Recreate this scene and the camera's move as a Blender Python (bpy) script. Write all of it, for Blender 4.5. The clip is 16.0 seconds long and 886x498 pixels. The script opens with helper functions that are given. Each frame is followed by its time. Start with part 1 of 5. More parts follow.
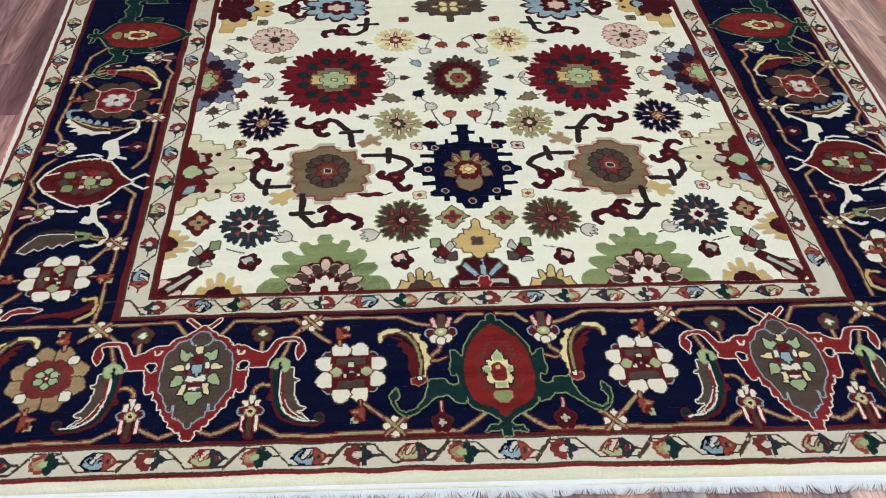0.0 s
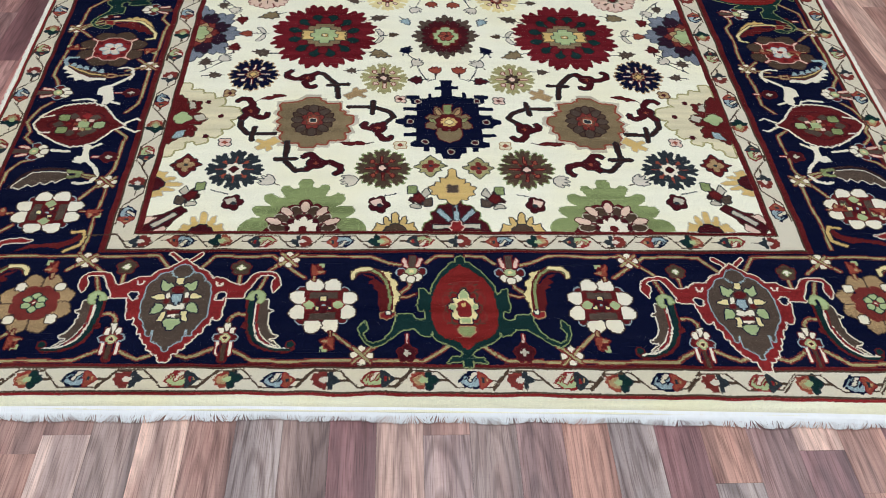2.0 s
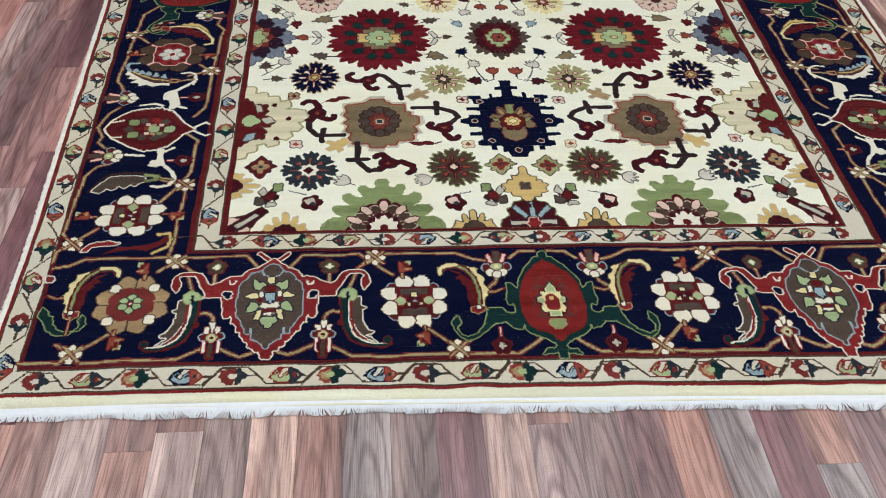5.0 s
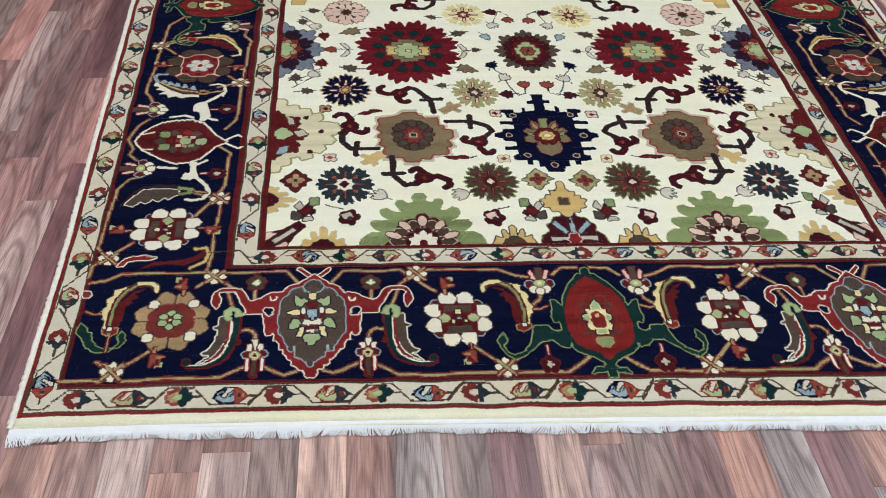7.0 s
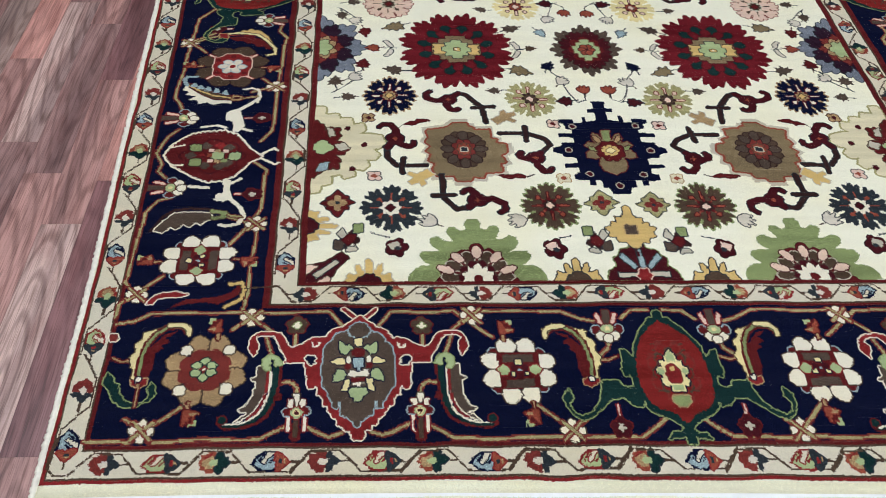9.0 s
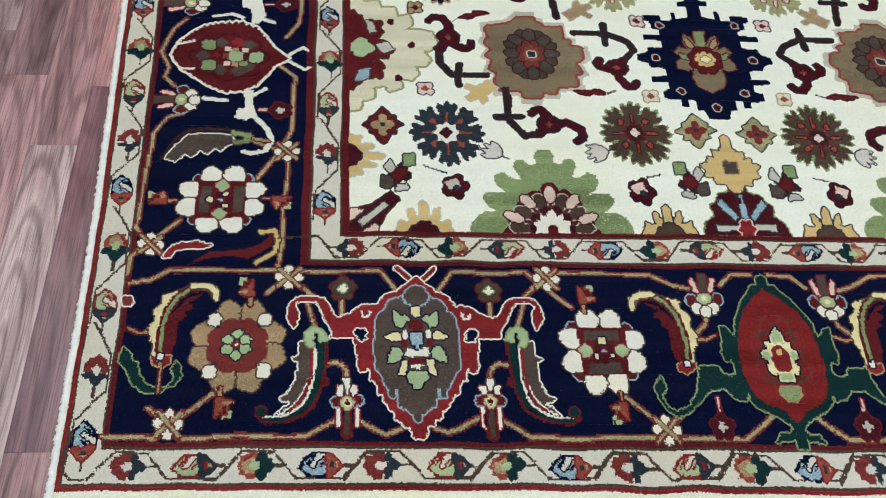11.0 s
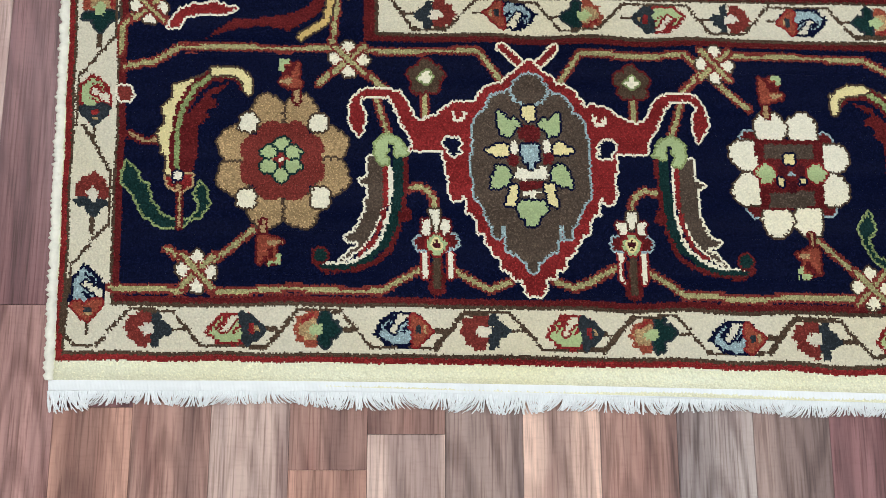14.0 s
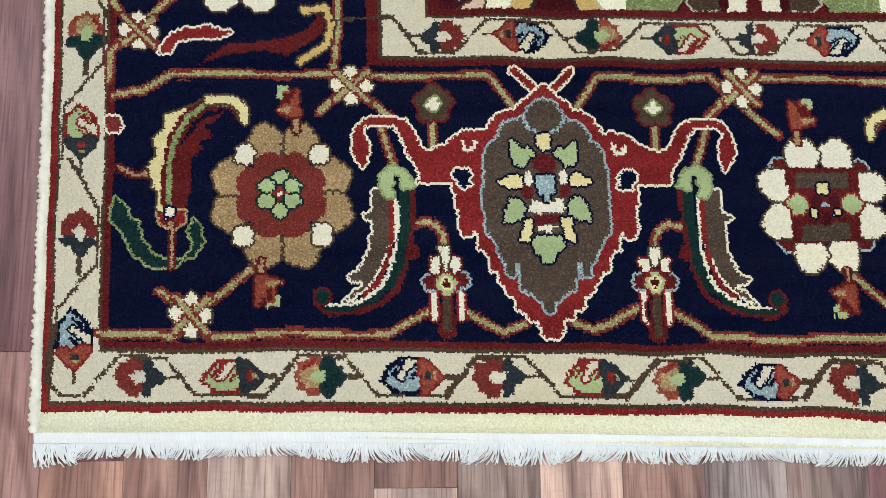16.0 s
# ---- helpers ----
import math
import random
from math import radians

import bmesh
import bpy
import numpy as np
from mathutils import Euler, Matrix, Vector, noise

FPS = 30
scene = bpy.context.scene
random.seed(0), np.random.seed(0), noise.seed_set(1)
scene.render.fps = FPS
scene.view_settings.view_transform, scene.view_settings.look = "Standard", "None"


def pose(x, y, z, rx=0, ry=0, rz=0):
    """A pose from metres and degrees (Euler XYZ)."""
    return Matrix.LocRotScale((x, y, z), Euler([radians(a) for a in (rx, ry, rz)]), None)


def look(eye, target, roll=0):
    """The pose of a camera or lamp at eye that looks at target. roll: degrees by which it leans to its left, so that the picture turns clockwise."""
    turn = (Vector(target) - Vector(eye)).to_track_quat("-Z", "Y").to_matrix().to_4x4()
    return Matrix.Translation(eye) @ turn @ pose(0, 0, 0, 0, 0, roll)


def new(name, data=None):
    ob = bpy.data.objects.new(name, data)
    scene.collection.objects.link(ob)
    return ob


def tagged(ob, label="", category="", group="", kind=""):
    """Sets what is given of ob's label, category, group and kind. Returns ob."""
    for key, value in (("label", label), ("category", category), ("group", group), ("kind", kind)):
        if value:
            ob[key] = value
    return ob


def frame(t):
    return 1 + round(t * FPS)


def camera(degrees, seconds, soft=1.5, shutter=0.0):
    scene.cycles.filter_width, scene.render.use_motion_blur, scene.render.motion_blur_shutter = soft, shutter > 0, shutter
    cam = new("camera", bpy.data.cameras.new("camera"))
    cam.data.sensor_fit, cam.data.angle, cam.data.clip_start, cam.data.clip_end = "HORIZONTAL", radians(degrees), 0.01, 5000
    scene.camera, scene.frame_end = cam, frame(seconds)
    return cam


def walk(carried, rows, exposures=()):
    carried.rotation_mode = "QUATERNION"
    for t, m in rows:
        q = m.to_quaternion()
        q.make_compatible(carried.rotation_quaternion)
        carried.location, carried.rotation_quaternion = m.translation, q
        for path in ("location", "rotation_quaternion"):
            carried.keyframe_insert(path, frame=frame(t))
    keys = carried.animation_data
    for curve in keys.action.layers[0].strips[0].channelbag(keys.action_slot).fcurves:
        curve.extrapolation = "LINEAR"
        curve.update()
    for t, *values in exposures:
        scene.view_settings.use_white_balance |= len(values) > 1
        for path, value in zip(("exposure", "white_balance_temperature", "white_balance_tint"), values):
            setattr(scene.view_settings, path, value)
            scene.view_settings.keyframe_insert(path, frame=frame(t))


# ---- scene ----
cam = camera(55.1, 16.0, 0.85)
PATH = [
    (0, (-0.159, -0.638, 1.059), (-0.039, 0.814, -0.311), 1.4),
    (0.5, (-0.131, -0.669, 1.058), (-0.018, 0.767, -0.329), 2.4),
    (1, (-0.107, -0.701, 1.056), (-0.01, 0.728, -0.339), 2.6),
    (1.5, (-0.097, -0.722, 1.057), (-0.005, 0.709, -0.337), 2.6),
    (2, (-0.097, -0.73, 1.053), (-0.004, 0.694, -0.347), 2.3),
    (2.5, (-0.105, -0.738, 1.055), (-0.008, 0.679, -0.353), 2.1),
    (3, (-0.112, -0.746, 1.057), (-0.02, 0.662, -0.359), 1.9),
    (3.5, (-0.132, -0.752, 1.06), (-0.04, 0.667, -0.346), 2.0),
    (4, (-0.178, -0.752, 1.061), (-0.072, 0.675, -0.336), 2.0),
    (6.5, (-0.355, -0.756, 1.05), (-0.202, 0.682, -0.332), 2.9),
    (7, (-0.361, -0.726, 1.049), (-0.205, 0.719, -0.325), 3.2),
    (7.5, (-0.366, -0.667, 1.051), (-0.191, 0.768, -0.33), 3.0),
    (8, (-0.377, -0.614, 1.049), (-0.203, 0.806, -0.348), 2.6),
    (8.5, (-0.386, -0.568, 1.053), (-0.246, 0.839, -0.362), 2.4),
    (9, (-0.402, -0.531, 1.049), (-0.304, 0.841, -0.403), 2.4),
    (9.2, (-0.417, -0.498, 1.045), (-0.322, 0.846, -0.433), 2.4),
    (11.3, (-0.505, -0.208, 0.994), (-0.387, 0.74, -0.763), 6.5),
    (11.5, (-0.511, -0.196, 0.988), (-0.405, 0.711, -0.792), 6.1),
    (12, (-0.547, -0.165, 0.961), (-0.427, 0.666, -0.854), 7.7),
    (12.5, (-0.585, -0.123, 0.916), (-0.438, 0.589, -0.947), 10.5),
    (13, (-0.578, -0.078, 0.865), (-0.443, 0.501, -1.045), 12.0),
    (13.5, (-0.567, -0.041, 0.817), (-0.484, 0.401, -1.132), 10.2),
    (14, (-0.567, -0.005, 0.756), (-0.514, 0.349, -1.212), 8.7),
    (14.5, (-0.57, 0.02, 0.722), (-0.54, 0.366, -1.247), 5.4),
    (15, (-0.57, 0.032, 0.709), (-0.538, 0.366, -1.263), 6.0),
    (15.5, (-0.572, 0.04, 0.709), (-0.529, 0.366, -1.264), 7.8),
    (16, (-0.57, 0.04, 0.715), (-0.529, 0.383, -1.255), 6.6),
]
walk(cam, [(t, look(eye, target, roll)) for t, eye, target, roll in PATH],
     [(0.0, 0.0, 6420, 10), (0.8, 0.0, 6500, 10), (9.2, 0.0, 6500, 10), (11.3, 0.0, 6050, 8), (12.1, 0.0, 6100, 8), (13.0, 0.0, 6450, 10), (13.7, 0.05, 6700, 6), (16.0, 0.05, 6700, 6)])

# ---- light: a shop room lit by ceiling panels ----
world = bpy.data.worlds.new("room_air")
scene.world = world
world.use_nodes = True
world.node_tree.nodes["Background"].inputs[0].default_value = (0.75, 0.8, 0.9, 1)
world.node_tree.nodes["Background"].inputs[1].default_value = 0.15

PANELS = [(-1.6, -1.4), (0.2, -1.4), (2.0, -1.4), (-1.6, 1.2), (0.2, 1.2), (2.0, 1.2)]
ROOM = (-3.4, 3.6, -3.2, 5.2, 2.75)
for px, py in PANELS:
    data = bpy.data.lights.new("panel_light", "AREA")
    data.shape, data.size, data.energy, data.color = "SQUARE", 0.56, 22.0 if py < 0 else 19.0, (0.9, 1.0, 1.09)
    lamp = new("panel_light", data)
    lamp.location = (px, py, ROOM[4] - 0.045)

# ---- materials ----
def lin(h):
    c = [int(h[i:i + 2], 16) / 255 for i in (0, 2, 4)]
    return tuple(x / 12.92 if x <= 0.04045 else ((x + 0.055) / 1.055) ** 2.4 for x in c)


def blank(name, rough=0.6):
    mat = bpy.data.materials.new(name)
    mat.use_nodes = True
    nt = mat.node_tree
    bsdf = nt.nodes["Principled BSDF"]
    bsdf.inputs["Roughness"].default_value = rough
    return mat, nt, bsdf


def node(nt, kind, **vals):
    n = nt.nodes.new(kind)
    for k, v in vals.items():
        n.inputs[k].default_value = v
    return n


def mixed(nt, a, b, fac, mode="MIX"):
    m = nt.nodes.new("ShaderNodeMix")
    m.data_type, m.blend_type = "RGBA", mode
    for sock, val in ((m.inputs[0], fac), (m.inputs[6], a), (m.inputs[7], b)):
        if isinstance(val, (tuple, float, int)):
            sock.default_value = val if not isinstance(val, tuple) else (*val[:3], 1)
        else:
            nt.links.new(val, sock)
    return m.outputs[2]


def ramp(nt, src, lo, hi):
    r = nt.nodes.new("ShaderNodeMapRange")
    r.inputs[1].default_value, r.inputs[2].default_value = lo, hi
    nt.links.new(src, r.inputs[0])
    return r.outputs[0]


def wool(name, h, abrash=0.18):
    """Knotted wool pile: streaky dye lots along the weft, speckle knot by knot with shade and sheen painted in, soft
    tufted relief.
    """
    mat, nt, bsdf = blank("wool_" + name, 0.92)
    co = nt.nodes.new("ShaderNodeNewGeometry").outputs["Position"]
    c = lin(h)
    streak = nt.nodes.new("ShaderNodeMapping")
    streak.inputs["Scale"].default_value = (2.5, 45, 1)
    nt.links.new(co, streak.inputs[0])
    big = node(nt, "ShaderNodeTexNoise", Scale=1.0, Detail=2.0)
    nt.links.new(streak.outputs[0], big.inputs["Vector"])
    knot = node(nt, "ShaderNodeTexVoronoi", Scale=520.0, Randomness=1.0)
    nt.links.new(co, knot.inputs["Vector"])
    fine = node(nt, "ShaderNodeTexNoise", Scale=620.0, Detail=2.0)
    nt.links.new(co, fine.inputs["Vector"])
    col = mixed(nt, tuple(x * (1 - abrash) for x in c), tuple(min(0.92, x * (1 + abrash) + 0.004) for x in c), ramp(nt, big.outputs[0], 0.3, 0.7))
    pale = max(c) > 0.45
    # shade in the gaps between knots, painted as a darker dye
    col = mixed(nt, col, tuple(x * (0.8 if pale else 0.5) for x in c), ramp(nt, knot.outputs["Distance"], 0.3, 1.1))
    # lighter flecks painted in for the sheen of the wool, strongest on dark dyes
    col = mixed(nt, col, tuple(min(0.95, x * (1.12 if pale else 1.9) + (0.0 if pale else 0.004)) for x in c), ramp(nt, fine.outputs[0], 0.53, 0.72))
    patch = node(nt, "ShaderNodeTexNoise", Scale=5.0, Detail=3.0)
    nt.links.new(co, patch.inputs["Vector"])
    col = mixed(nt, col, (1.0, 0.97, 0.86) if pale else (0.8, 0.8, 0.82), ramp(nt, patch.outputs[0], 0.45, 0.75), "MULTIPLY")
    nt.links.new(col, bsdf.inputs["Base Color"])
    bump = node(nt, "ShaderNodeBump", Strength=0.6, Distance=0.0014)
    bump.invert = True
    nt.links.new(knot.outputs["Distance"], bump.inputs["Height"])
    soft = node(nt, "ShaderNodeBump", Strength=0.6, Distance=0.004)
    lump = node(nt, "ShaderNodeTexNoise", Scale=110.0, Detail=4.0)
    nt.links.new(co, lump.inputs["Vector"])
    nt.links.new(lump.outputs[0], soft.inputs["Height"])
    nt.links.new(bump.outputs[0], soft.inputs["Normal"])
    nt.links.new(soft.outputs[0], bsdf.inputs["Normal"])
    bsdf.inputs["Sheen Weight"].default_value = 0.0
    bsdf.inputs["Sheen Roughness"].default_value = 0.5
    bsdf.inputs["Specular IOR Level"].default_value = 0.03
    return mat


DYES = dict(ivory="efecd6", guard="d4ccb8", straw="ede9cb", navy="060c28", maroon="43131a", red="7e2526", darkred="5a1b1d", brown="4c3c30",
            grey="50433a", olive="7f6e52", green="a3b384", moss="83905f", tan="a68a64", gold="cdae70", yellow="dfd09a", teal="122c2b",
            blue="93a7ab", white="e6dfcb", slate="2b3136", stone="bdb6a4", rust="8e4636", pink="dcbfae", carmine="641820", sand="d9cfae", umber="33201f", sage="a09a6c", chalk="d2cabb", brick="74302b", steel="757b86", madder="76211f", eggplant="2a1726")
DYE = list(DYES)
WOOL = {n: wool(n, h, 0.05 if n in ("ivory", "guard", "white", "navy") else (0.34 if n in ("red", "moss", "carmine", "madder") else 0.2)) for n, h in DYES.items()}


def plain(name, h, rough=0.8, var=0.06, scale=6.0):
    mat, nt, bsdf = blank(name, rough)
    co = nt.nodes.new("ShaderNodeNewGeometry").outputs["Position"]
    n1 = node(nt, "ShaderNodeTexNoise", Scale=scale, Detail=5.0)
    nt.links.new(co, n1.inputs["Vector"])
    c = lin(h)
    nt.links.new(mixed(nt, tuple(x * (1 - var) for x in c), tuple(min(1, x * (1 + var)) for x in c), n1.outputs[0]), bsdf.inputs["Base Color"])
    b = node(nt, "ShaderNodeBump", Strength=0.2, Distance=0.001)
    n2 = node(nt, "ShaderNodeTexNoise", Scale=scale * 60, Detail=3.0)
    nt.links.new(co, n2.inputs["Vector"])
    nt.links.new(n2.outputs[0], b.inputs["Height"])
    nt.links.new(b.outputs[0], bsdf.inputs["Normal"])
    return mat


COTTON = plain("cotton_yarn", "eceef0", 0.9, 0.08, 90.0)
CORD = plain("cord_wrap", "ebe7da", 0.95, 0.2, 160.0)
PAINT = plain("wall_paint", "d9d6cf", 0.8)
CEILING = plain("ceiling_paint", "e8e6e0", 0.85)


def laminate(name, h, figure):
    """Printed walnut laminate: heartwood bands, cathedral rings, fine grain and cross chatter under a satin coat."""
    mat, nt, bsdf = blank("laminate_" + name, 0.3)
    own = nt.nodes.new("ShaderNodeTexCoord").outputs["Object"]
    rnd = nt.nodes.new("ShaderNodeObjectInfo").outputs["Random"]

    def moved(amount, start):
        m = nt.nodes.new("ShaderNodeVectorMath")
        m.operation = "MULTIPLY_ADD"
        nt.links.new(rnd, m.inputs[0])
        m.inputs[1].default_value, m.inputs[2].default_value = amount, start
        a = nt.nodes.new("ShaderNodeVectorMath")
        nt.links.new(own, a.inputs[0])
        nt.links.new(m.outputs[0], a.inputs[1])
        return a.outputs[0]

    def stretched(src, sx, sy):
        m = nt.nodes.new("ShaderNodeMapping")
        m.inputs["Scale"].default_value = (sx, sy, 1)
        nt.links.new(src, m.inputs[0])
        return m.outputs[0]

    def noise(src, sx, sy, detail, rough=0.5):
        n = node(nt, "ShaderNodeTexNoise", Scale=1.0, Detail=detail, Roughness=rough)
        nt.links.new(stretched(src, sx, sy), n.inputs["Vector"])
        return n.outputs[0]

    shift = moved((37.0, 53.0, 0.0), (0.0, 0.0, 0.0))
    c = lin(h)
    fig = node(nt, "ShaderNodeTexWave", Scale=1.0, Distortion=5.0, Detail=3.0)
    fig.inputs["Detail Scale"].default_value = 0.8
    fig.wave_type, fig.rings_direction = "RINGS", "Z"
    nt.links.new(stretched(moved((-0.075, -0.6, 0.0), (0.005, 0.08, 0.0)), 26, 3.4), fig.inputs["Vector"])
    grain = noise(shift, 120, 6, 6.0, 0.68)
    pores = noise(shift, 520, 14, 2.0)
    col = mixed(nt, (c[0] * 0.66, c[1] * 0.63, c[2] * 0.66), tuple(min(0.9, x * 1.24) for x in c), ramp(nt, noise(shift, 30, 1.1, 2.0), 0.38, 0.6))
    col = mixed(nt, col, (0.72, 0.6, 0.6), ramp(nt, noise(shift, 34, 7, 3.0), 0.5, 0.75), "MULTIPLY")
    col = mixed(nt, col, tuple(1 - figure * q for q in (0.78, 0.86, 0.86)), ramp(nt, fig.outputs["Fac"], 0.62, 1.0), "MULTIPLY")
    col = mixed(nt, col, (0.55, 0.5, 0.49), ramp(nt, grain, 0.46, 0.74), "MULTIPLY")
    col = mixed(nt, col, (0.62, 0.57, 0.56), ramp(nt, pores, 0.5, 0.66), "MULTIPLY")
    col = mixed(nt, col, (0.91, 0.89, 0.89), ramp(nt, noise(shift, 70, 330, 3.0), 0.5, 0.75), "MULTIPLY")
    nt.links.new(col, bsdf.inputs["Base Color"])
    nt.links.new(ramp(nt, grain, -0.8, 2.6), bsdf.inputs["Roughness"])
    b = node(nt, "ShaderNodeBump", Strength=0.15, Distance=0.0006)
    nt.links.new(pores, b.inputs["Height"])
    nt.links.new(b.outputs[0], bsdf.inputs["Normal"])
    return mat


LAMINATE = {n: laminate(n, h, f) for n, h, f in (("pink", "d8bcb0", 0.2), ("peach", "dbb8a8", 0.3), ("pale", "c2a69f", 0.5), ("rust", "bd9080", 0.3), ("brown", "aa8479", 0.35), ("salmon", "d09a90", 0.15),
                                                 ("umber", "a18a83", 0.4), ("grey", "ac9e9a", 0.4), ("mauve", "9c7b78", 0.35), ("plum", "8a6264", 0.25), ("rose", "b38a84", 0.4))}
SEAM = plain("seam_dark", "3a2823", 0.7)


def glow(name, strength):
    mat, nt, bsdf = blank(name)
    bsdf.inputs["Emission Color"].default_value = (1, 0.985, 0.96, 1)
    bsdf.inputs["Emission Strength"].default_value = strength
    return mat


# ---- mesh helpers ----
def part(name, bm, material, parent=None, label=""):
    me = bpy.data.meshes.new(name)
    bm.to_mesh(me)
    bm.free()
    me.materials.append(material)
    ob = new(name, me)
    ob.parent = parent
    return tagged(ob, label)


def box(bm, x0, x1, y0, y1, z0, z1, bevel=0.0):
    r = bmesh.ops.create_cube(bm, size=1, matrix=Matrix.LocRotScale(((x0 + x1) / 2, (y0 + y1) / 2, (z0 + z1) / 2), None, (x1 - x0, y1 - y0, z1 - z0)))
    if bevel:
        edges = list({e for v in r["verts"] for e in v.link_edges})
        bmesh.ops.bevel(bm, geom=edges, offset=bevel, segments=2, affect="EDGES")


# ---- room shell, out of view but for its reflections ----
X0, X1, Y0, Y1, HIGH = ROOM
for name, dims in (("wall_west", (X0 - 0.12, X0, Y0, Y1, 0, HIGH)), ("wall_east", (X1, X1 + 0.12, Y0, Y1, 0, HIGH)),
                   ("wall_south", (X0 - 0.12, X1 + 0.12, Y0 - 0.12, Y0, 0, HIGH)), ("wall_north", (X0 - 0.12, X1 + 0.12, Y1, Y1 + 0.12, 0, HIGH))):
    bm = bmesh.new()
    box(bm, *dims)
    tagged(part(name, bm, PAINT), "plain off-white painted room wall", "wall", kind="structure")
bm = bmesh.new()
box(bm, X0 - 0.12, X1 + 0.12, Y0 - 0.12, Y1 + 0.12, HIGH, HIGH + 0.1)
tagged(part("ceiling", bm, CEILING), "plain white painted ceiling above the rug", "ceiling", kind="structure")
bm = bmesh.new()
box(bm, X0 - 0.12, X1 + 0.12, Y0 - 0.12, Y1 + 0.12, -0.15, -0.002)
floor = tagged(part("floor", bm, SEAM), "reddish brown walnut strip laminate floor", "floor", kind="structure")
GLOW = glow("panel_diffuser", 2.0)
for px, py in PANELS:
    unit = tagged(new("ceiling_light"), "square white ceiling panel light", "ceiling light", "ceiling panel lights")
    unit.location = (px, py, HIGH)
    bm = bmesh.new()
    for a, b, c, d in ((-0.31, 0.31, -0.31, -0.285), (-0.31, 0.31, 0.285, 0.31), (-0.31, -0.285, -0.285, 0.285), (0.285, 0.31, -0.285, 0.285)):
        box(bm, a, b, c, d, -0.04, 0, 0.003)
    part("frame", bm, CEILING, unit)
    bm = bmesh.new()
    box(bm, -0.284, 0.284, -0.284, 0.284, -0.03, -0.02)
    part("diffuser", bm, GLOW, unit)

# ---- the rug: a knotted pile drawn knot by knot on a grid ----
K = 0.0011                                  # step of the grid, finer than a knot
U0, U1, V0, VC = -0.895, 0.900, 0.013, 1.3855   # sides, front end of the pile, middle line of the rug
NU, NV = round((U1 - U0) / K), round((VC - V0) / K)
TOP = 0.012                                  # height of the pile
uu = U0 + (np.arange(NU) + 0.5) * K
vv = V0 + (np.arange(NV) + 0.5) * K
UU, VV = np.meshgrid(uu, vv)


def ripple(seed, wave, size):
    """Smooth hand-made unevenness over the grid."""
    rng = np.random.RandomState(seed)
    out = np.zeros_like(UU)
    for _ in range(7):
        a, f, p = rng.uniform(0, 2 * math.pi), rng.uniform(0.6, 1.5) * 2 * math.pi / wave, rng.uniform(0, 6.3)
        out += np.sin((UU * math.cos(a) + VV * math.sin(a)) * f + p)
    return out / 7 * size * 1.6


def knots(axis, seed):
    """The coordinate that each spot of pile takes its dye by: that of its knot, with tufts that spread unevenly over the joints."""
    rng = np.random.RandomState(seed)
    g = UU if axis == 0 else VV
    fuzz = ripple(seed, 0.005, 0.0005) + rng.uniform(-0.00055, 0.00055, UU.shape)
    return (np.floor((g + fuzz) / KNOT) + 0.5) * KNOT


KNOT = 0.0023
GU = knots(0, 1) + ripple(2, 0.12, 0.0022)
GV = knots(1, 3) + ripple(4, 0.12, 0.0022)
FU = UU + ripple(2, 0.12, 0.0016) + ripple(8, 0.006, 0.0006) + np.random.RandomState(8).uniform(-0.0005, 0.0005, UU.shape)
FV = VV + ripple(4, 0.12, 0.0016) + ripple(9, 0.006, 0.0006) + np.random.RandomState(9).uniform(-0.0005, 0.0005, UU.shape)
colour = np.full((NV, NU), DYE.index("ivory"), np.int16)
owner = np.zeros((NV, NU), np.int32)
MOTIFS = [("field", "", None)]               # name, label, number of the band that it lies in


def motif(name, label="", band=0):
    MOTIFS.append((name, label, band))
    return len(MOTIFS) - 1


def skew(u, v):
    """How far the weave sags towards the front on its way to the right."""
    return (0.014 * np.clip(1 - v / 1.6, 0, 1) + 0.014 * np.clip(1 - (v - 0.02) / 0.12, 0, 1)) * np.maximum(0, u + 0.75) ** 1.5 / 1.2


def warp(u, v):
    """Where a knot lies: the sides flare a little towards the back, the front runs slightly askew."""
    over = np.maximum(0, np.abs(u) - 0.56)
    far = np.clip(v - 0.35, -0.34, 1.3)
    x = u * (1 + 0.04 * far) + np.where(u < 0, -over * 0.077, over * 0.13) * np.clip(far, 0, 2)
    y = v - skew(u, v)
    z = TOP + 0.0007 * np.sin(x * 9 + 1.2) * np.sin(y * 7) + 0.0004 * np.sin(x * 31 + y * 17)
    rim = np.minimum(np.minimum(v - V0, 2 * VC - V0 - v), np.minimum(u - U0, U1 - u))
    z = z - 0.0045 * np.clip(1 - rim / 0.007, 0, 1) ** 2
    return x, y, z


def unwarp(x, y):
    u, v = x, y
    for _ in range(4):
        a, b, _z = warp(np.array(u), np.array(v))
        u, v = u + x - float(a), v + y - float(b)
    return u, v


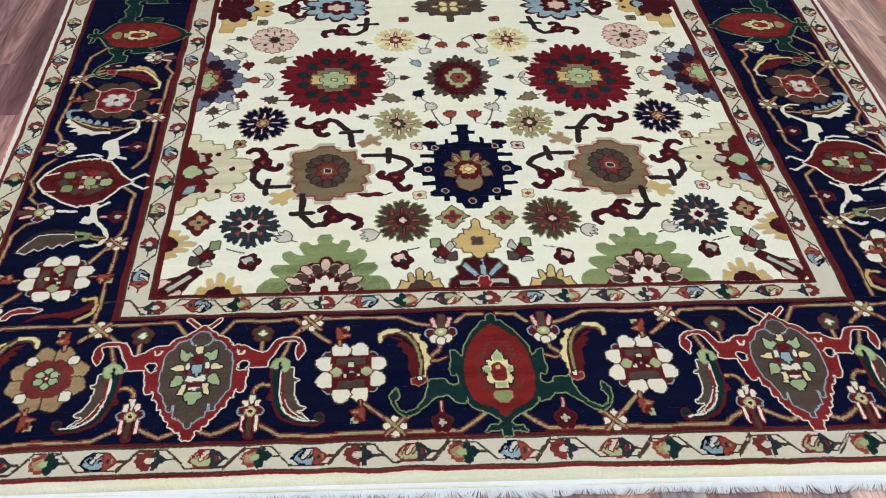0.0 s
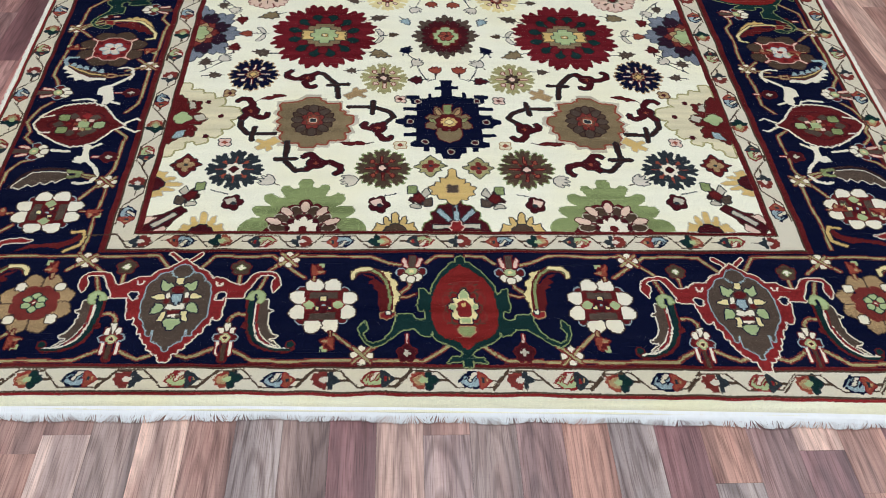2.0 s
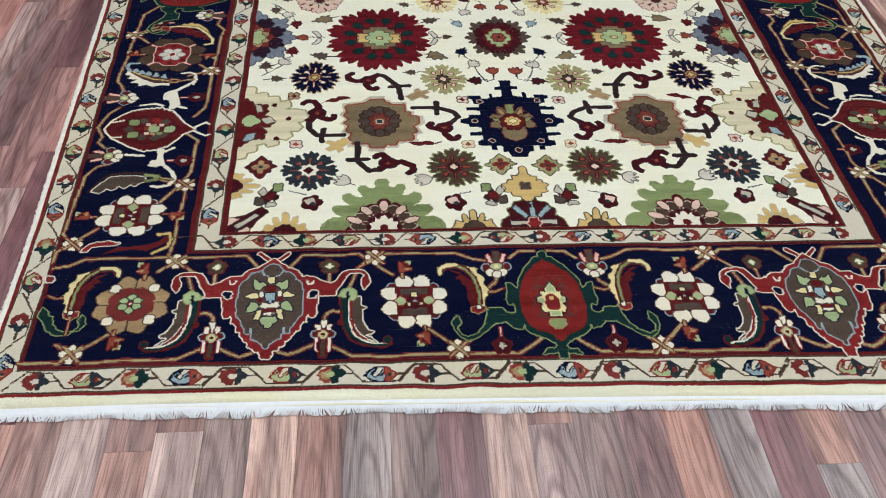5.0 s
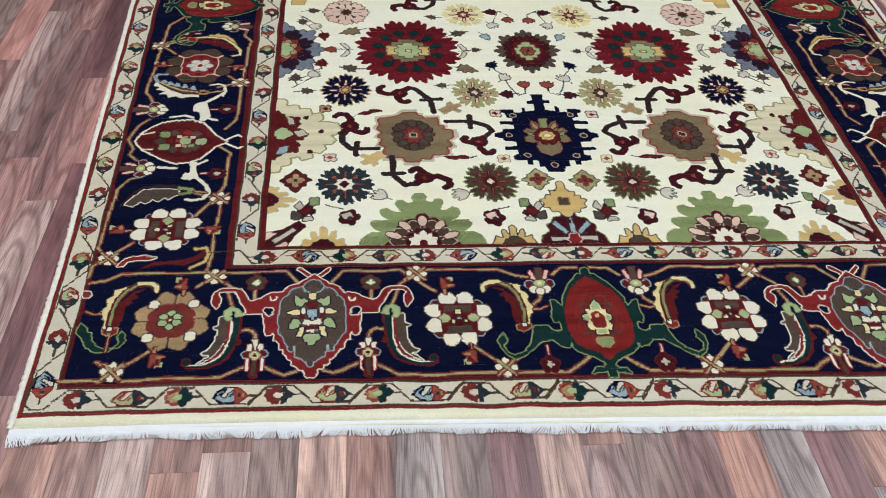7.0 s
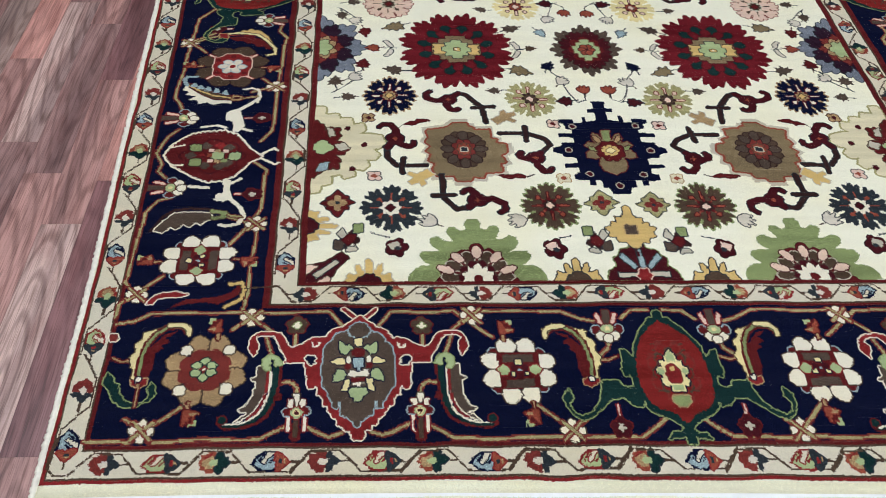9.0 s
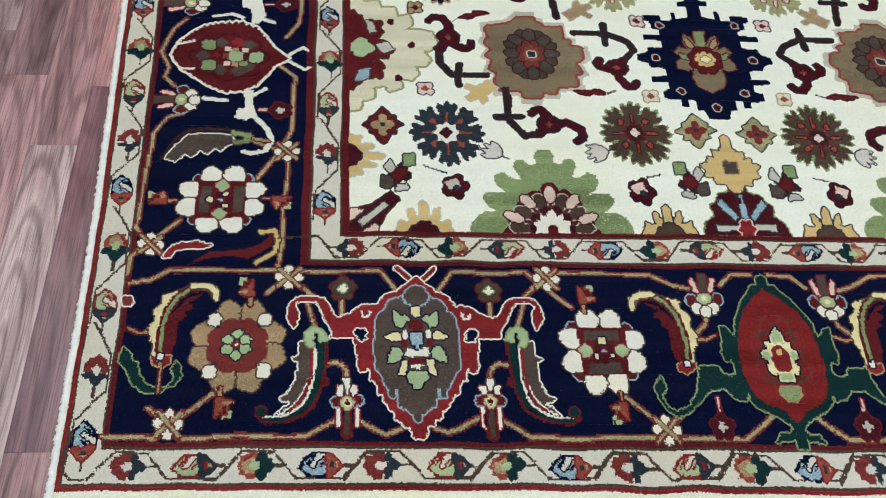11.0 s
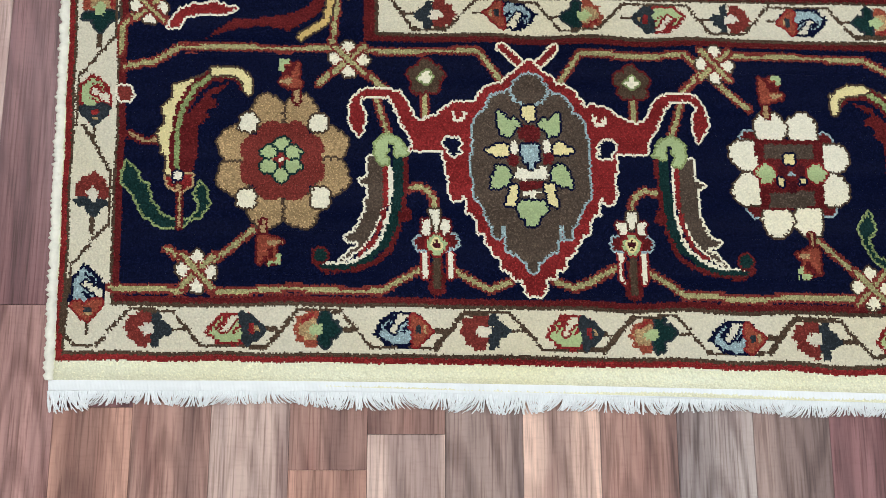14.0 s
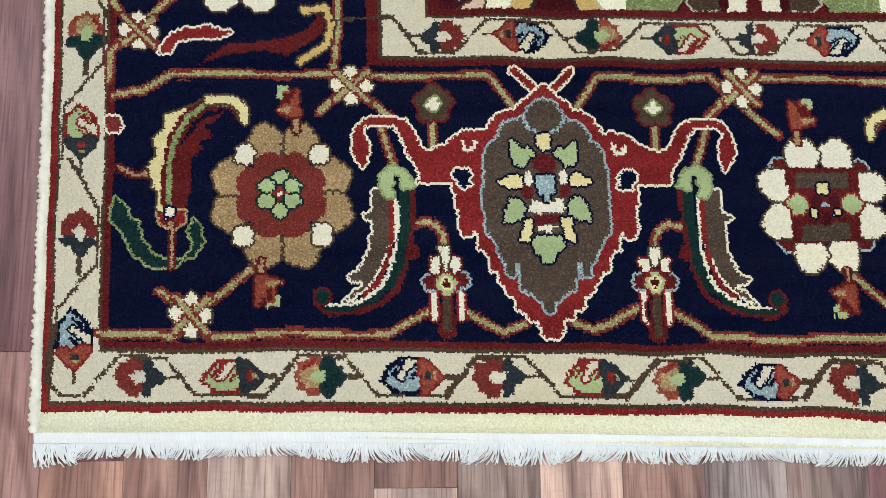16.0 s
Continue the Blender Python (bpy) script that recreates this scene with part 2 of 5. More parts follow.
class Pen:
    """Draws on the grid in a motif's own axes: units of su, sv metres, turned and mirrored about (u, v)."""

    def __init__(self, own, u, v, su, sv=None, turn=0, flip=False, both=False, inside=False):
        u, v = unwarp(u, v)
        self.inside = inside
        self.own, self.u, self.v, self.su, self.sv = own, u, v, su, sv or su
        self.c, self.s, self.flip, self.both = math.cos(radians(turn)), math.sin(radians(turn)), flip, both

    def patch(self, x0, x1, y0, y1, pad=3):
        if self.both:
            x1 = max(abs(x0), abs(x1))
            x0 = -x1
        if self.flip:
            x0, x1 = -x1, -x0
        ps = [(self.u + a * self.su * self.c - b * self.sv * self.s, self.v + a * self.su * self.s + b * self.sv * self.c) for a in (x0, x1) for b in (y0, y1)]
        i0, i1 = (int((f(p[0] for p in ps) - U0) / K) + e for f, e in ((min, -pad - 3), (max, pad + 4)))
        j0, j1 = (int((f(p[1] for p in ps) - V0) / K) + e for f, e in ((min, -pad - 3), (max, pad + 4)))
        sl = (slice(max(0, j0), max(0, min(NV, j1))), slice(max(0, i0), max(0, min(NU, i1))))
        du, dv = GU[sl] - self.u, GV[sl] - self.v
        x, y = (du * self.c + dv * self.s) / self.su, (-du * self.s + dv * self.c) / self.sv
        if self.flip:
            x = -x
        return sl, (np.abs(x) if self.both else x), y

    def put(self, sl, m, col, edge=None, ew=1):
        if m.size == 0:
            return
        room = (FU[sl] > FIELD[0]) & (FU[sl] < FIELD[1]) & (FV[sl] > FIELD[2]) if self.inside else None
        if edge:
            big = m.copy()
            for _ in range(2 * ew):
                g = big.copy()
                g[1:] |= big[:-1]; g[:-1] |= big[1:]; g[:, 1:] |= big[:, :-1]; g[:, :-1] |= big[:, 1:]
                big = g
            if self.inside:
                big &= room
            colour[sl][big] = DYE.index(edge)
            owner[sl][big] = self.own
        if self.inside:
            m = m & room
        if col:
            colour[sl][m] = DYE.index(col)
            owner[sl][m] = self.own

    def poly(self, pts, col, edge=None, ew=1):
        xs, ys = [p[0] for p in pts], [p[1] for p in pts]
        sl, x, y = self.patch(min(xs), max(xs), min(ys), max(ys), 2 * ew + 2)
        m = np.zeros(x.shape, bool)
        for (xa, ya), (xb, yb) in zip(pts, pts[1:] + pts[:1]):
            if ya != yb:
                m ^= ((ya > y) != (yb > y)) & (x < (xb - xa) * (y - ya) / (yb - ya) + xa)
        self.put(sl, m, col, edge, ew)

    def disc(self, cx, cy, r, col, edge=None, ry=None, ew=1):
        ry = ry or r
        sl, x, y = self.patch(cx - r, cx + r, cy - ry, cy + ry, 2 * ew + 2)
        self.put(sl, ((x - cx) / r) ** 2 + ((y - cy) / ry) ** 2 < 1, col, edge, ew)

    def rect(self, x0, x1, y0, y1, col, edge=None):
        self.poly([(x0, y0), (x1, y0), (x1, y1), (x0, y1)], col, edge)

    def line(self, pts, w, col, edge=None, ew=1):
        w = max(w, 0.0027 / self.su)
        xs, ys = [p[0] for p in pts], [p[1] for p in pts]
        sl, x, y = self.patch(min(xs) - w, max(xs) + w, min(ys) - w, max(ys) + w, 2 * ew + 2)
        m = np.zeros(x.shape, bool)
        for (xa, ya), (xb, yb) in zip(pts, pts[1:]):
            dx, dy = xb - xa, yb - ya
            t = np.clip(((x - xa) * dx + (y - ya) * dy) / max(1e-9, dx * dx + dy * dy), 0, 1)
            m |= (x - xa - t * dx) ** 2 + (y - ya - t * dy) ** 2 < (w / 2) ** 2
        self.put(sl, m, col, edge, ew)

    def rose(self, cx, cy, r, n, depth, col, edge=None, ry=None, phase=0.0, sharp=1.0, ew=1, fine=0.0):
        """A rosette whose outline swings in n petals; depth 0 to 1; sharp above 1 makes narrow gaps."""
        ry = ry or r
        sl, x, y = self.patch(cx - r, cx + r, cy - ry, cy + ry, 2 * ew + 2)
        a, b = (x - cx) / r, (y - cy) / ry
        th = np.arctan2(b, a) - radians(phase)
        self.put(sl, np.hypot(a, b) < 1 - depth * (1 - np.abs(np.cos(th * n / 2))) ** sharp - fine * (1 - np.abs(np.cos(th * n * 1.5))), col, edge, ew)

    def bloom(self, r, ry, n, col, edge=None, slit=0.1, inner=0.45, depth=0.25, tooth=0.1, phase=0.0, ew=1):
        """n lobes with three teeth each, parted by narrow slits that reach in as far as inner."""
        sl, x, y = self.patch(-r, r, -ry, ry, 2 * ew + 2)
        a, b = x / r, y / ry
        rad = np.hypot(a, b)
        s = np.abs(((np.arctan2(b, a) - radians(phase)) * n / (2 * math.pi) + 0.5) % 1 - 0.5) * 2
        rim = 1 - depth * s ** 2 - tooth * (1 - np.abs(np.cos(s * math.pi * 1.5)))
        self.put(sl, (rad < rim) & ~(((1 - s) * math.pi / n * rad < slit * 0.5) & (rad > inner)), col, edge, ew)

    def petals(self, n, ring, r, col, edge=None, long=None, phase=0.0, ring_y=None):
        """n separate petals on a ring, each pointing outwards."""
        for i in range(n):
            a = radians(phase + 360 * i / n)
            cx, cy, rl = ring * math.cos(a), (ring_y or ring) * math.sin(a), long or r
            sl, x, y = self.patch(cx - rl - r, cx + rl + r, cy - rl - r, cy + rl + r)
            p, q = (x - cx) * math.cos(a) + (y - cy) * math.sin(a), -(x - cx) * math.sin(a) + (y - cy) * math.cos(a)
            self.put(sl, (p / rl) ** 2 + (q / r) ** 2 < 1, col, edge)


# ---- bands: end strip, guard stripes, main border, field ----
FIELD = (-0.5575, 0.5675, 0.3795)             # left, right, front
band_main = motif("main_border", "navy main border with rosettes and palmettes")
band_out = motif("guard_stripe", "ivory outer guard stripe with small buds")
band_in = motif("guard_stripe", "ivory inner guard stripe with small buds")
band_end = motif("end_strip", "pale straw pile strip at the end")
EDGE_L, EDGE_R = U0 + 0.002, U1 - 0.002


def frame_band(own, left, right, front, col):
    m = (FU > left) & (FU < right) & (FV > front)
    colour[m], owner[m] = DYE.index(col), own


colour[:], owner[:] = DYE.index("straw"), band_end
for own, d_side, d_front, col in (
        (band_out, 0.000, 0.029, "red"), (band_out, 0.006, 0.034, "brown"), (band_out, 0.0085, 0.0375, "guard"), (band_out, 0.046, 0.077, "brown"),
        (band_main, 0.0485, 0.0805, "darkred"), (band_main, 0.0545, 0.086, "navy")):
    frame_band(own, EDGE_L + d_side, EDGE_R - d_side, d_front, col)
for own, d_side, d_front, col in (
        (band_in, 0.064, 0.3255, "darkred"), (band_in, 0.0535, 0.331, "brown"), (band_in, 0.0500, 0.3345, "guard"),
        (band_in, 0.0125, 0.3705, "brown"), (band_in, 0.0100, 0.373, "darkred")):
    frame_band(own, FIELD[0] - d_side, FIELD[1] + d_side, d_front, col)
frame_band(0, FIELD[0], FIELD[1], FIELD[2], "ivory")
MAIN, OUT, IN = band_main, band_out, band_in


def vine(own, pts, core="sage"):
    p = Pen(own, 0, 0, 1)
    p.u = p.v = 0
    pts = [unwarp(*q) for q in pts]
    p.line(pts, 0.0090, "brick")
    p.line(pts, 0.0040, core)


def cross_knot(u, v, turn=0):
    p = Pen(motif("vine_knot", "small crossed vine knot with ivory tips", MAIN), u, v, 0.00306, turn=turn)
    for a in ((0, 3.9), (0, -3.9), (3.9, 0), (-3.9, 0)):
        p.disc(*a, 1.9, "white", "brown")
    for a in (1, -1):
        p.line([(-4.5, -4.5 * a), (4.5, 4.5 * a)], 2.9, "brick")
        p.line([(-4.5, -4.5 * a), (4.5, 4.5 * a)], 1.3, "sage")


def grey_palmette(u, v, su=0.00306, sv=0.00312):
    p = Pen(motif("palmette", "grey palmette with red serrated shoulders", MAIN), u, v, su, sv, both=True)
    # stems and little flowers on both sides
    for w, c in ((2.9, "brick"), (1.3, "sage")):
        p.line([(31.4, 18), (31.4, 9)], w, c)
        p.line([(29, -17.5), (29.2, -14), (31.1, -11.4), (33.4, -10.2), (37.4, -10.8)], w, c)
        p.line([(46.5, 18), (44.5, 12), (42.3, 6)], w, c)
    p.rose(31.4, 23, 5.6, 5, 0.26, "brown", "darkred", phase=90)
    p.rose(31.4, 23, 2.0, 4, 0.4, "white", "moss")
    p.line([(0, 25.5), (7.8, 33)], 2.3, "red", "white")
    # serrated red body with its curling arms
    p.poly([(0, 29.4), (2, 28), (4.6, 25.2), (6.8, 23.8), (8, 21.7), (10.7, 21.4), (13.2, 20), (15.2, 17.6), (17, 15), (18.7, 15.4), (22.7, 15.2), (25.3, 13.3),
            (27.7, 11.3), (31.6, 10), (33.9, 10.3), (35.5, 12.6), (37.1, 15.8), (39, 18.3), (42.6, 19.3), (48.1, 19.2), (51.1, 17.9), (53.1, 15.7), (54.2, 11.8),
            (54, 8.6), (52.7, 6.7), (50.8, 4.1), (50.4, 6.4), (49.4, 9.3), (49.3, 11.8), (51.2, 15), (49.5, 16.7), (46.9, 17.3), (42.6, 17.3), (40.7, 15.1),
            (39.2, 11.3), (37.3, 7.7), (35.4, 4.2), (35.8, 1), (26.3, 0.8), (26.3, -1.6), (25.4, -5.3), (24.9, -11.4)] +
           [(23.6, -13.9), (21.3, -13.9), (20.3, -11.6), (19.4, -13.9), (19.4, -17.1), (17.4, -18), (16.4, -20), (16, -23.5), (14, -24), (13.6, -27), (12, -27.6), (11.8, -30.1),
            (9.6, -30.4), (9.2, -33.6), (6.6, -34.2), (6.2, -36), (3.4, -36.6), (3, -38.4), (2.4, -41), (0, -41.4)], "red", "white")
    p.poly([(26.4, 3), (25, 4.2), (22.2, 4), (20.9, 2.6), (22.3, 1.8), (20.9, -0.2), (24, -0.8), (25, 0.6)], "navy", "white")
    p.rect(21.8, 24.4, 1.0, 2.6, "navy")
    p.line([(19.5, 12), (20.4, 9.6), (22.6, 9.4), (23, 11.6)], 1.0, "white")
    # grey heart
    p.poly([(0, 25), (2.6, 24.2), (4.6, 21.5), (5.6, 19), (9.9, 18), (12.1, 16.1), (13.4, 12.9), (16.2, 10.7), (17.4, 7.5), (17.8, 2.7), (18.1, -3.7), (17.7, -8.5),
            (16.9, -13), (14.8, -15.2), (13.2, -19.1), (11.6, -21.7), (11, -25.2), (8.9, -25.4), (8.9, -21.5), (7.7, -21.5), (7.4, -28.6), (5, -29.4), (3.6, -30.8), (1.4, -32), (1, -34.5), (0, -34.5)], "grey", "blue")
    p.line([(5.6, 18.3), (4.2, 16), (2.2, 14.8)], 1.0, "blue")
    # the bouquet in the middle
    p.poly([(0, 14.6), (1.7, 14.4), (2, 11.2), (1.2, 9.6), (0, 9.4)], "yellow", "navy")
    p.poly([(2.6, 8.3), (4.2, 10.4), (6.6, 10.2), (7.9, 11.7), (9.4, 13), (9.9, 8.4), (8.9, 5.8), (6, 5), (4.8, 7.1)], "green", "navy")
    p.poly([(0, 8.4), (3.2, 7.8), (3.6, 4.8), (1.8, 3.3), (0, 3.3)], "darkred")
    p.poly([(7.2, 2.4), (9.4, 3.4), (11.2, 2.4), (14, 1.4), (12, 0.1), (7.2, -0.6)], "yellow", "navy")
    p.poly([(4.2, 4.2), (6, 3.9), (6.5, 0.4), (4, 0.4)], "white")
    p.disc(5.6, -1.7, 1.8, "darkred")
    p.poly([(0, 2.9), (2.6, 2.6), (2.7, -0.9), (1.9, -3.0), (0.8, -2.2), (0.6, -4.4), (0, -4.4)], "blue", "navy")
    p.poly([(7.6, -3.8), (10.2, -3.1), (11.8, -6), (12.5, -10.3), (9.3, -9.9), (6.6, -8.6), (6.3, -5.7)], "green", "navy")
    p.poly([(1, -5.1), (4.2, -3.8), (5.4, -7.3), (1.8, -8.3), (0, -7.2), (0, -6)], "white")
    p.poly([(0, -8.6), (4, -8.6), (4, -11.2), (0, -11.2)], "darkred")
    p.poly([(4.3, -9.3), (6.8, -9.2), (6.8, -12.4), (8, -15.9), (5.2, -15.6), (4.2, -12.5)], "yellow", "navy")
    p.poly([(0, -11.5), (2.9, -11.5), (2.9, -12.6), (0.8, -12.8), (0.8, -14.2), (0, -14.2)], "white")
    p.poly([(0, -14.4), (3.8, -14.7), (4.5, -16.9), (3.3, -19.2), (2, -19.5), (1.6, -21.5), (0, -21.6)], "green", "navy")


def saw_feathers(u, v, su=0.00306, sv=0.00312):
    """The pair of saw-edged feathers that hang beside a grey palmette, with their bell flowers."""
    for flip in (False, True):
        p = Pen(motif("feather", "brown saw-edged feather with green cap", MAIN), u, v, su, sv, flip=flip)
        p.line([(38.1, -0.6), (38, -10.8), (38.9, -18.5), (40.7, -24.6), (42.4, -28.5), (46.1, -32), (52.5, -34.6), (61.7, -35.3), (64.4, -33.4), (64.6, -30)], 1.6, "darkred")
        p.poly([(36.4, -16.5), (38.5, -16), (39.6, -20), (38.4, -20.8), (36, -19.4)], "darkred")
        p.line([(39.8, -0.6), (40.2, -12.5), (41.6, -21.4), (44.4, -27.2)], 3.0, "teal")
        p.line([(44.4, -27.2), (49.1, -31.6), (55.4, -33.9), (62.3, -34)], 1.8, "teal")
        p.poly([(48.6, -0.6), (44.4, -0.3), (42.8, -3.2), (44.3, -9.3), (44.8, -17), (46.9, -22.4), (49.3, -26.3), (52.3, -29.2), (58.4, -33.2), (54.7, -29.4), (50.9, -27.2), (56.6, -25.7),
                (52.4, -23.1), (50.4, -19.2), (49.6, -14.1), (49.4, -9.8), (52.4, -8.7), (49.2, -7.2), (49, -3.2)], "grey", "white")
        p.line([(43.8, -3.2), (43.7, -14.1), (44.7, -20.2), (47.2, -26.3), (51.5, -30.2)], 1.3, "red")
        p.line([(42.5, -3.2), (42.3, -10.9), (42.6, -17), (44.6, -24), (46.4, -27.5), (50.7, -31), (55.4, -32.9), (62.3, -32.9)], 1.0, "white")
        p.disc(62.9, -30.8, 1.9, "teal", "darkred")
        p.poly([(47, -0.3), (46.6, 3.2), (44.5, 5.5), (42.2, 6.4), (40.3, 5.5), (38.4, 3.3), (37.1, 0.2), (40.4, -0.3), (40.6, 3.6), (42.9, 3.6), (43.5, -0.3), (42.8, -2.5), (45.1, -3.0)], "green", "moss")
        p.rect(41.1, 42.5, -0.6, 3.2, "navy")
        q = Pen(motif("bell_flower", "small ivory and red bell flower", MAIN), u, v, su, sv, flip=flip)
        q.poly([(26, -40.5), (27.6, -29), (30.2, -29), (31.6, -40.5), (28.9, -42)], "darkred")
        q.rect(27.9, 29.9, -40, -29, "brown")
        for s in (-1, 1):
            q.rect(28.8 + s * 3.7 - 0.7, 28.8 + s * 3.7 + 0.7, -36.8, -28.7, "white", "red")
            q.poly([(28.8 + s * 2, -24), (28.8 + s * 5.4, -24.2), (28.8 + s * 6.4, -26), (28.8 + s * 5.4, -28), (28.8 + s * 2, -28)], "darkred", "blue")
            q.poly([(28.8 + s * 1.4, -19.6), (28.8 + s * 4.4, -20), (28.8 + s * 4, -23.4), (28.8 + s * 1.6, -23.8)], "white", "darkred")
        q.poly([(27.2, -17), (30.4, -17), (30, -19.6), (28.8, -23), (27.6, -19.6)], "white", "brown")
        q.rose(28.8, -26.6, 3.0, 4, 0.2, "green", "red")
        q.disc(28.8, -26.6, 1.1, "maroon", "yellow")


def tan_rosette(u, v, su=0.00306, sv=0.00312, turn=0, petal="tan", heart="brick", leaf="green", corner="white"):
    p = Pen(motif("rosette", "%s petalled rosette with red heart" % petal, MAIN), u, v, su, sv, turn)
    for x, y in ((5, 15), (14, 4.8), (14, -4.8), (5, -15), (-5, -15), (-14, -4.8), (-14, 4.8), (-5, 15)):
        p.rose(x, y, 5.3, 5, 0.12, petal, "brown", phase=math.degrees(math.atan2(y, x)), fine=0.05)
    for x, y in ((11, 11.5), (11, -11.5), (-11, -11.5), (-11, 11.5)):
        p.rose(x * 0.97, y * 0.97, 3.0, 4, 0.15, corner, "brown", phase=45)
    p.rose(0, 0, 13, 8, 0.14, heart, phase=22.5)
    for x, y in ((0, 4.8), (0, -4.8), (3.5, 2.2), (-3.5, 2.2), (3.5, -2.2), (-3.5, -2.2)):
        p.disc(x, y, 2.1, leaf, "teal")
    p.line([(-2, 0), (2, 0)], 1.0, "red")
    p.line([(0, -2), (0, 2)], 1.0, "red")
    p.disc(0, 0, 0.7, "white")


def star_rosette(u, v, flip):
    p = Pen(motif("rosette", "dark brown rosette with red heart and pale blue star", MAIN), u, v, 0.0033, 0.0032, 0, flip)
    for x, y in ((6, 16), (14, 6), (14, -7), (6, -16), (-6, -16), (-14, -7), (-14, 6), (-6, 16)):
        p.rose(x, y, 6.2, 5, 0.12, "brown", "umber", phase=math.degrees(math.atan2(y, x)))
    for x, y in ((10, 11), (10, -11), (-10, -11), (-10, 11)):
        p.line([(x * 0.6, y * 0.6), (x * 1.3, y * 1.2)], 1.4, "pink", "red")
    p.poly([(-4, 14), (4, 14), (6, 11), (10, 10), (10, 4), (11, 0), (10, -4), (10, -10), (6, -11), (4, -14), (-4, -14), (-6, -11), (-10, -10), (-10, -4), (-11, 0), (-10, 4), (-10, 10), (-6, 11)], "red", "pink")
    for x, y in ((8, 7), (8, -7), (-8, -7), (-8, 7), (0, 11), (0, -11)):
        p.rect(x - 1.4, x + 1.4, y - 1.6, y + 1.6, "darkred")
    p.petals(6, 4.4, 2.1, "chalk", "blue", 3.2, 0)
    p.disc(0, 0, 1.8, "red", "white")


def white_rosette(u, v, su=0.00306, sv=0.00312, turn=0):
    p = Pen(motif("rosette", "ivory petalled square rosette", MAIN), u, v, su, sv, turn)
    for x in (-11, 11):
        for y in (-10.5, 10.5):
            p.disc(x, y, 2.4, "darkred", "blue")
    for x, y in ((4.8, 14), (13, 5.2), (13, -5.2), (4.8, -14), (-4.8, -14), (-13, -5.2), (-13, 5.2), (-4.8, 14)):
        p.rose(x, y, 4.9, 3, 0.14, "white", "brown", phase=math.degrees(math.atan2(y, x)))
    p.rect(-10, 10, -10.5, 10.5, "darkred")
    p.rect(-7.2, 7.2, 4.5, 9, "grey")
    p.rect(-7.2, 7.2, -10, -5.5, "grey")
    p.rect(-8.6, 8.6, -2.5, 2.5, "darkred")
    for s in (-1, 1):
        p.rose(s * 7.6, 0, 3.0, 4, 0.15, "green", "red")
        p.disc(s * 2.6, 1.2, 1.7, "maroon")
        p.rect(s * 3.4 - 1, s * 3.4 + 1, -3.1, -1.2, "yellow", "navy")
    p.rect(-1.4, 1.4, 3.2, 6, "yellow", "navy")
    p.rect(-1.3, 1.3, -5.5, -2.2, "maroon")
    p.disc(0, 0, 0.9, "blue")


def sprig(u, v, turn, flip=False, own_label="small red and gold sprig"):
    """A stem with a little one-sided blossom."""
    p = Pen(motif("sprig", own_label, MAIN), u, v, 0.00306, 0.00312, turn, flip)
    p.line([(0, 0), (-0.3, 11)], 2.7, "darkred")
    p.line([(0, 0), (-0.3, 11)], 1.0, "tan")
    p.poly([(-1.5, 12.5), (-1.5, 4), (1, 4), (4, 5), (5.8, 5.8), (3.5, 7.5), (4.2, 12), (1.5, 12.2), (1, 9)], "rust", "darkred")
    p.poly([(1.6, 12.6), (5, 12.6), (5, 9.5), (3.6, 9.2), (3.6, 11.3), (1.6, 11.3)], "green")
    p.rect(1.2, 3.2, 7.6, 10.4, "darkred")
    p.poly([(1.2, 6.8), (3.2, 7), (5.5, 6), (2, 5)], "tan")


def gold_feather(u, v, turn=0, flip=False, su=0.00306, sv=0.00312, gold="yellow", blade="darkred"):
    p = Pen(motif("feather", "curved golden feather with red blade", MAIN), u, v, su, sv, turn, flip)
    p.poly([(13, 16), (9, 12.5), (6.5, 12), (9, 10.5), (9.5, 8.5), (6, 7.5), (7.5, 5.5), (4.5, 3), (4.8, -6), (3, -12), (-2, -12.5), (-1.5, 0), (2, 8), (7, 14)], blade)
    p.poly([(-4.5, -12), (3, -12), (2.5, -15), (-0.5, -17), (-4, -15)], "red", "tan")
    p.line([(-16, 0.5), (-11, -1.5), (-5, -1)], 2.6, "darkred")
    p.line([(-15.5, 0.5), (-11, -1.5), (-5, -1)], 1.0, "tan")
    spine = [(17.8, 15), (15, 18.4), (8, 18.4), (3, 15), (-0.5, 9), (-1.6, 2), (-1.4, -10)]
    p.poly([(-4.4, -12), (-2.6, -12), (-2.6, -1), (-1.6, 6), (1.5, 12.5), (8, 19.5), (1, 17), (-3, 16), (-2.8, 12.5), (-6.4, 9), (-5.4, 4), (-7.4, 1), (-6.2, -4), (-4.6, -6)], gold, "brown")
    p.line(spine, 3.9, "darkred")
    p.line(spine, 1.6, "moss")
    p.line([(18.6, 13.6), (18.6, 16.4), (15.5, 19.2), (9, 19.6)], 2.5, gold, "brown")
    p.rect(-2.4, 0, -13.5, -11, "white", "navy")
    return p


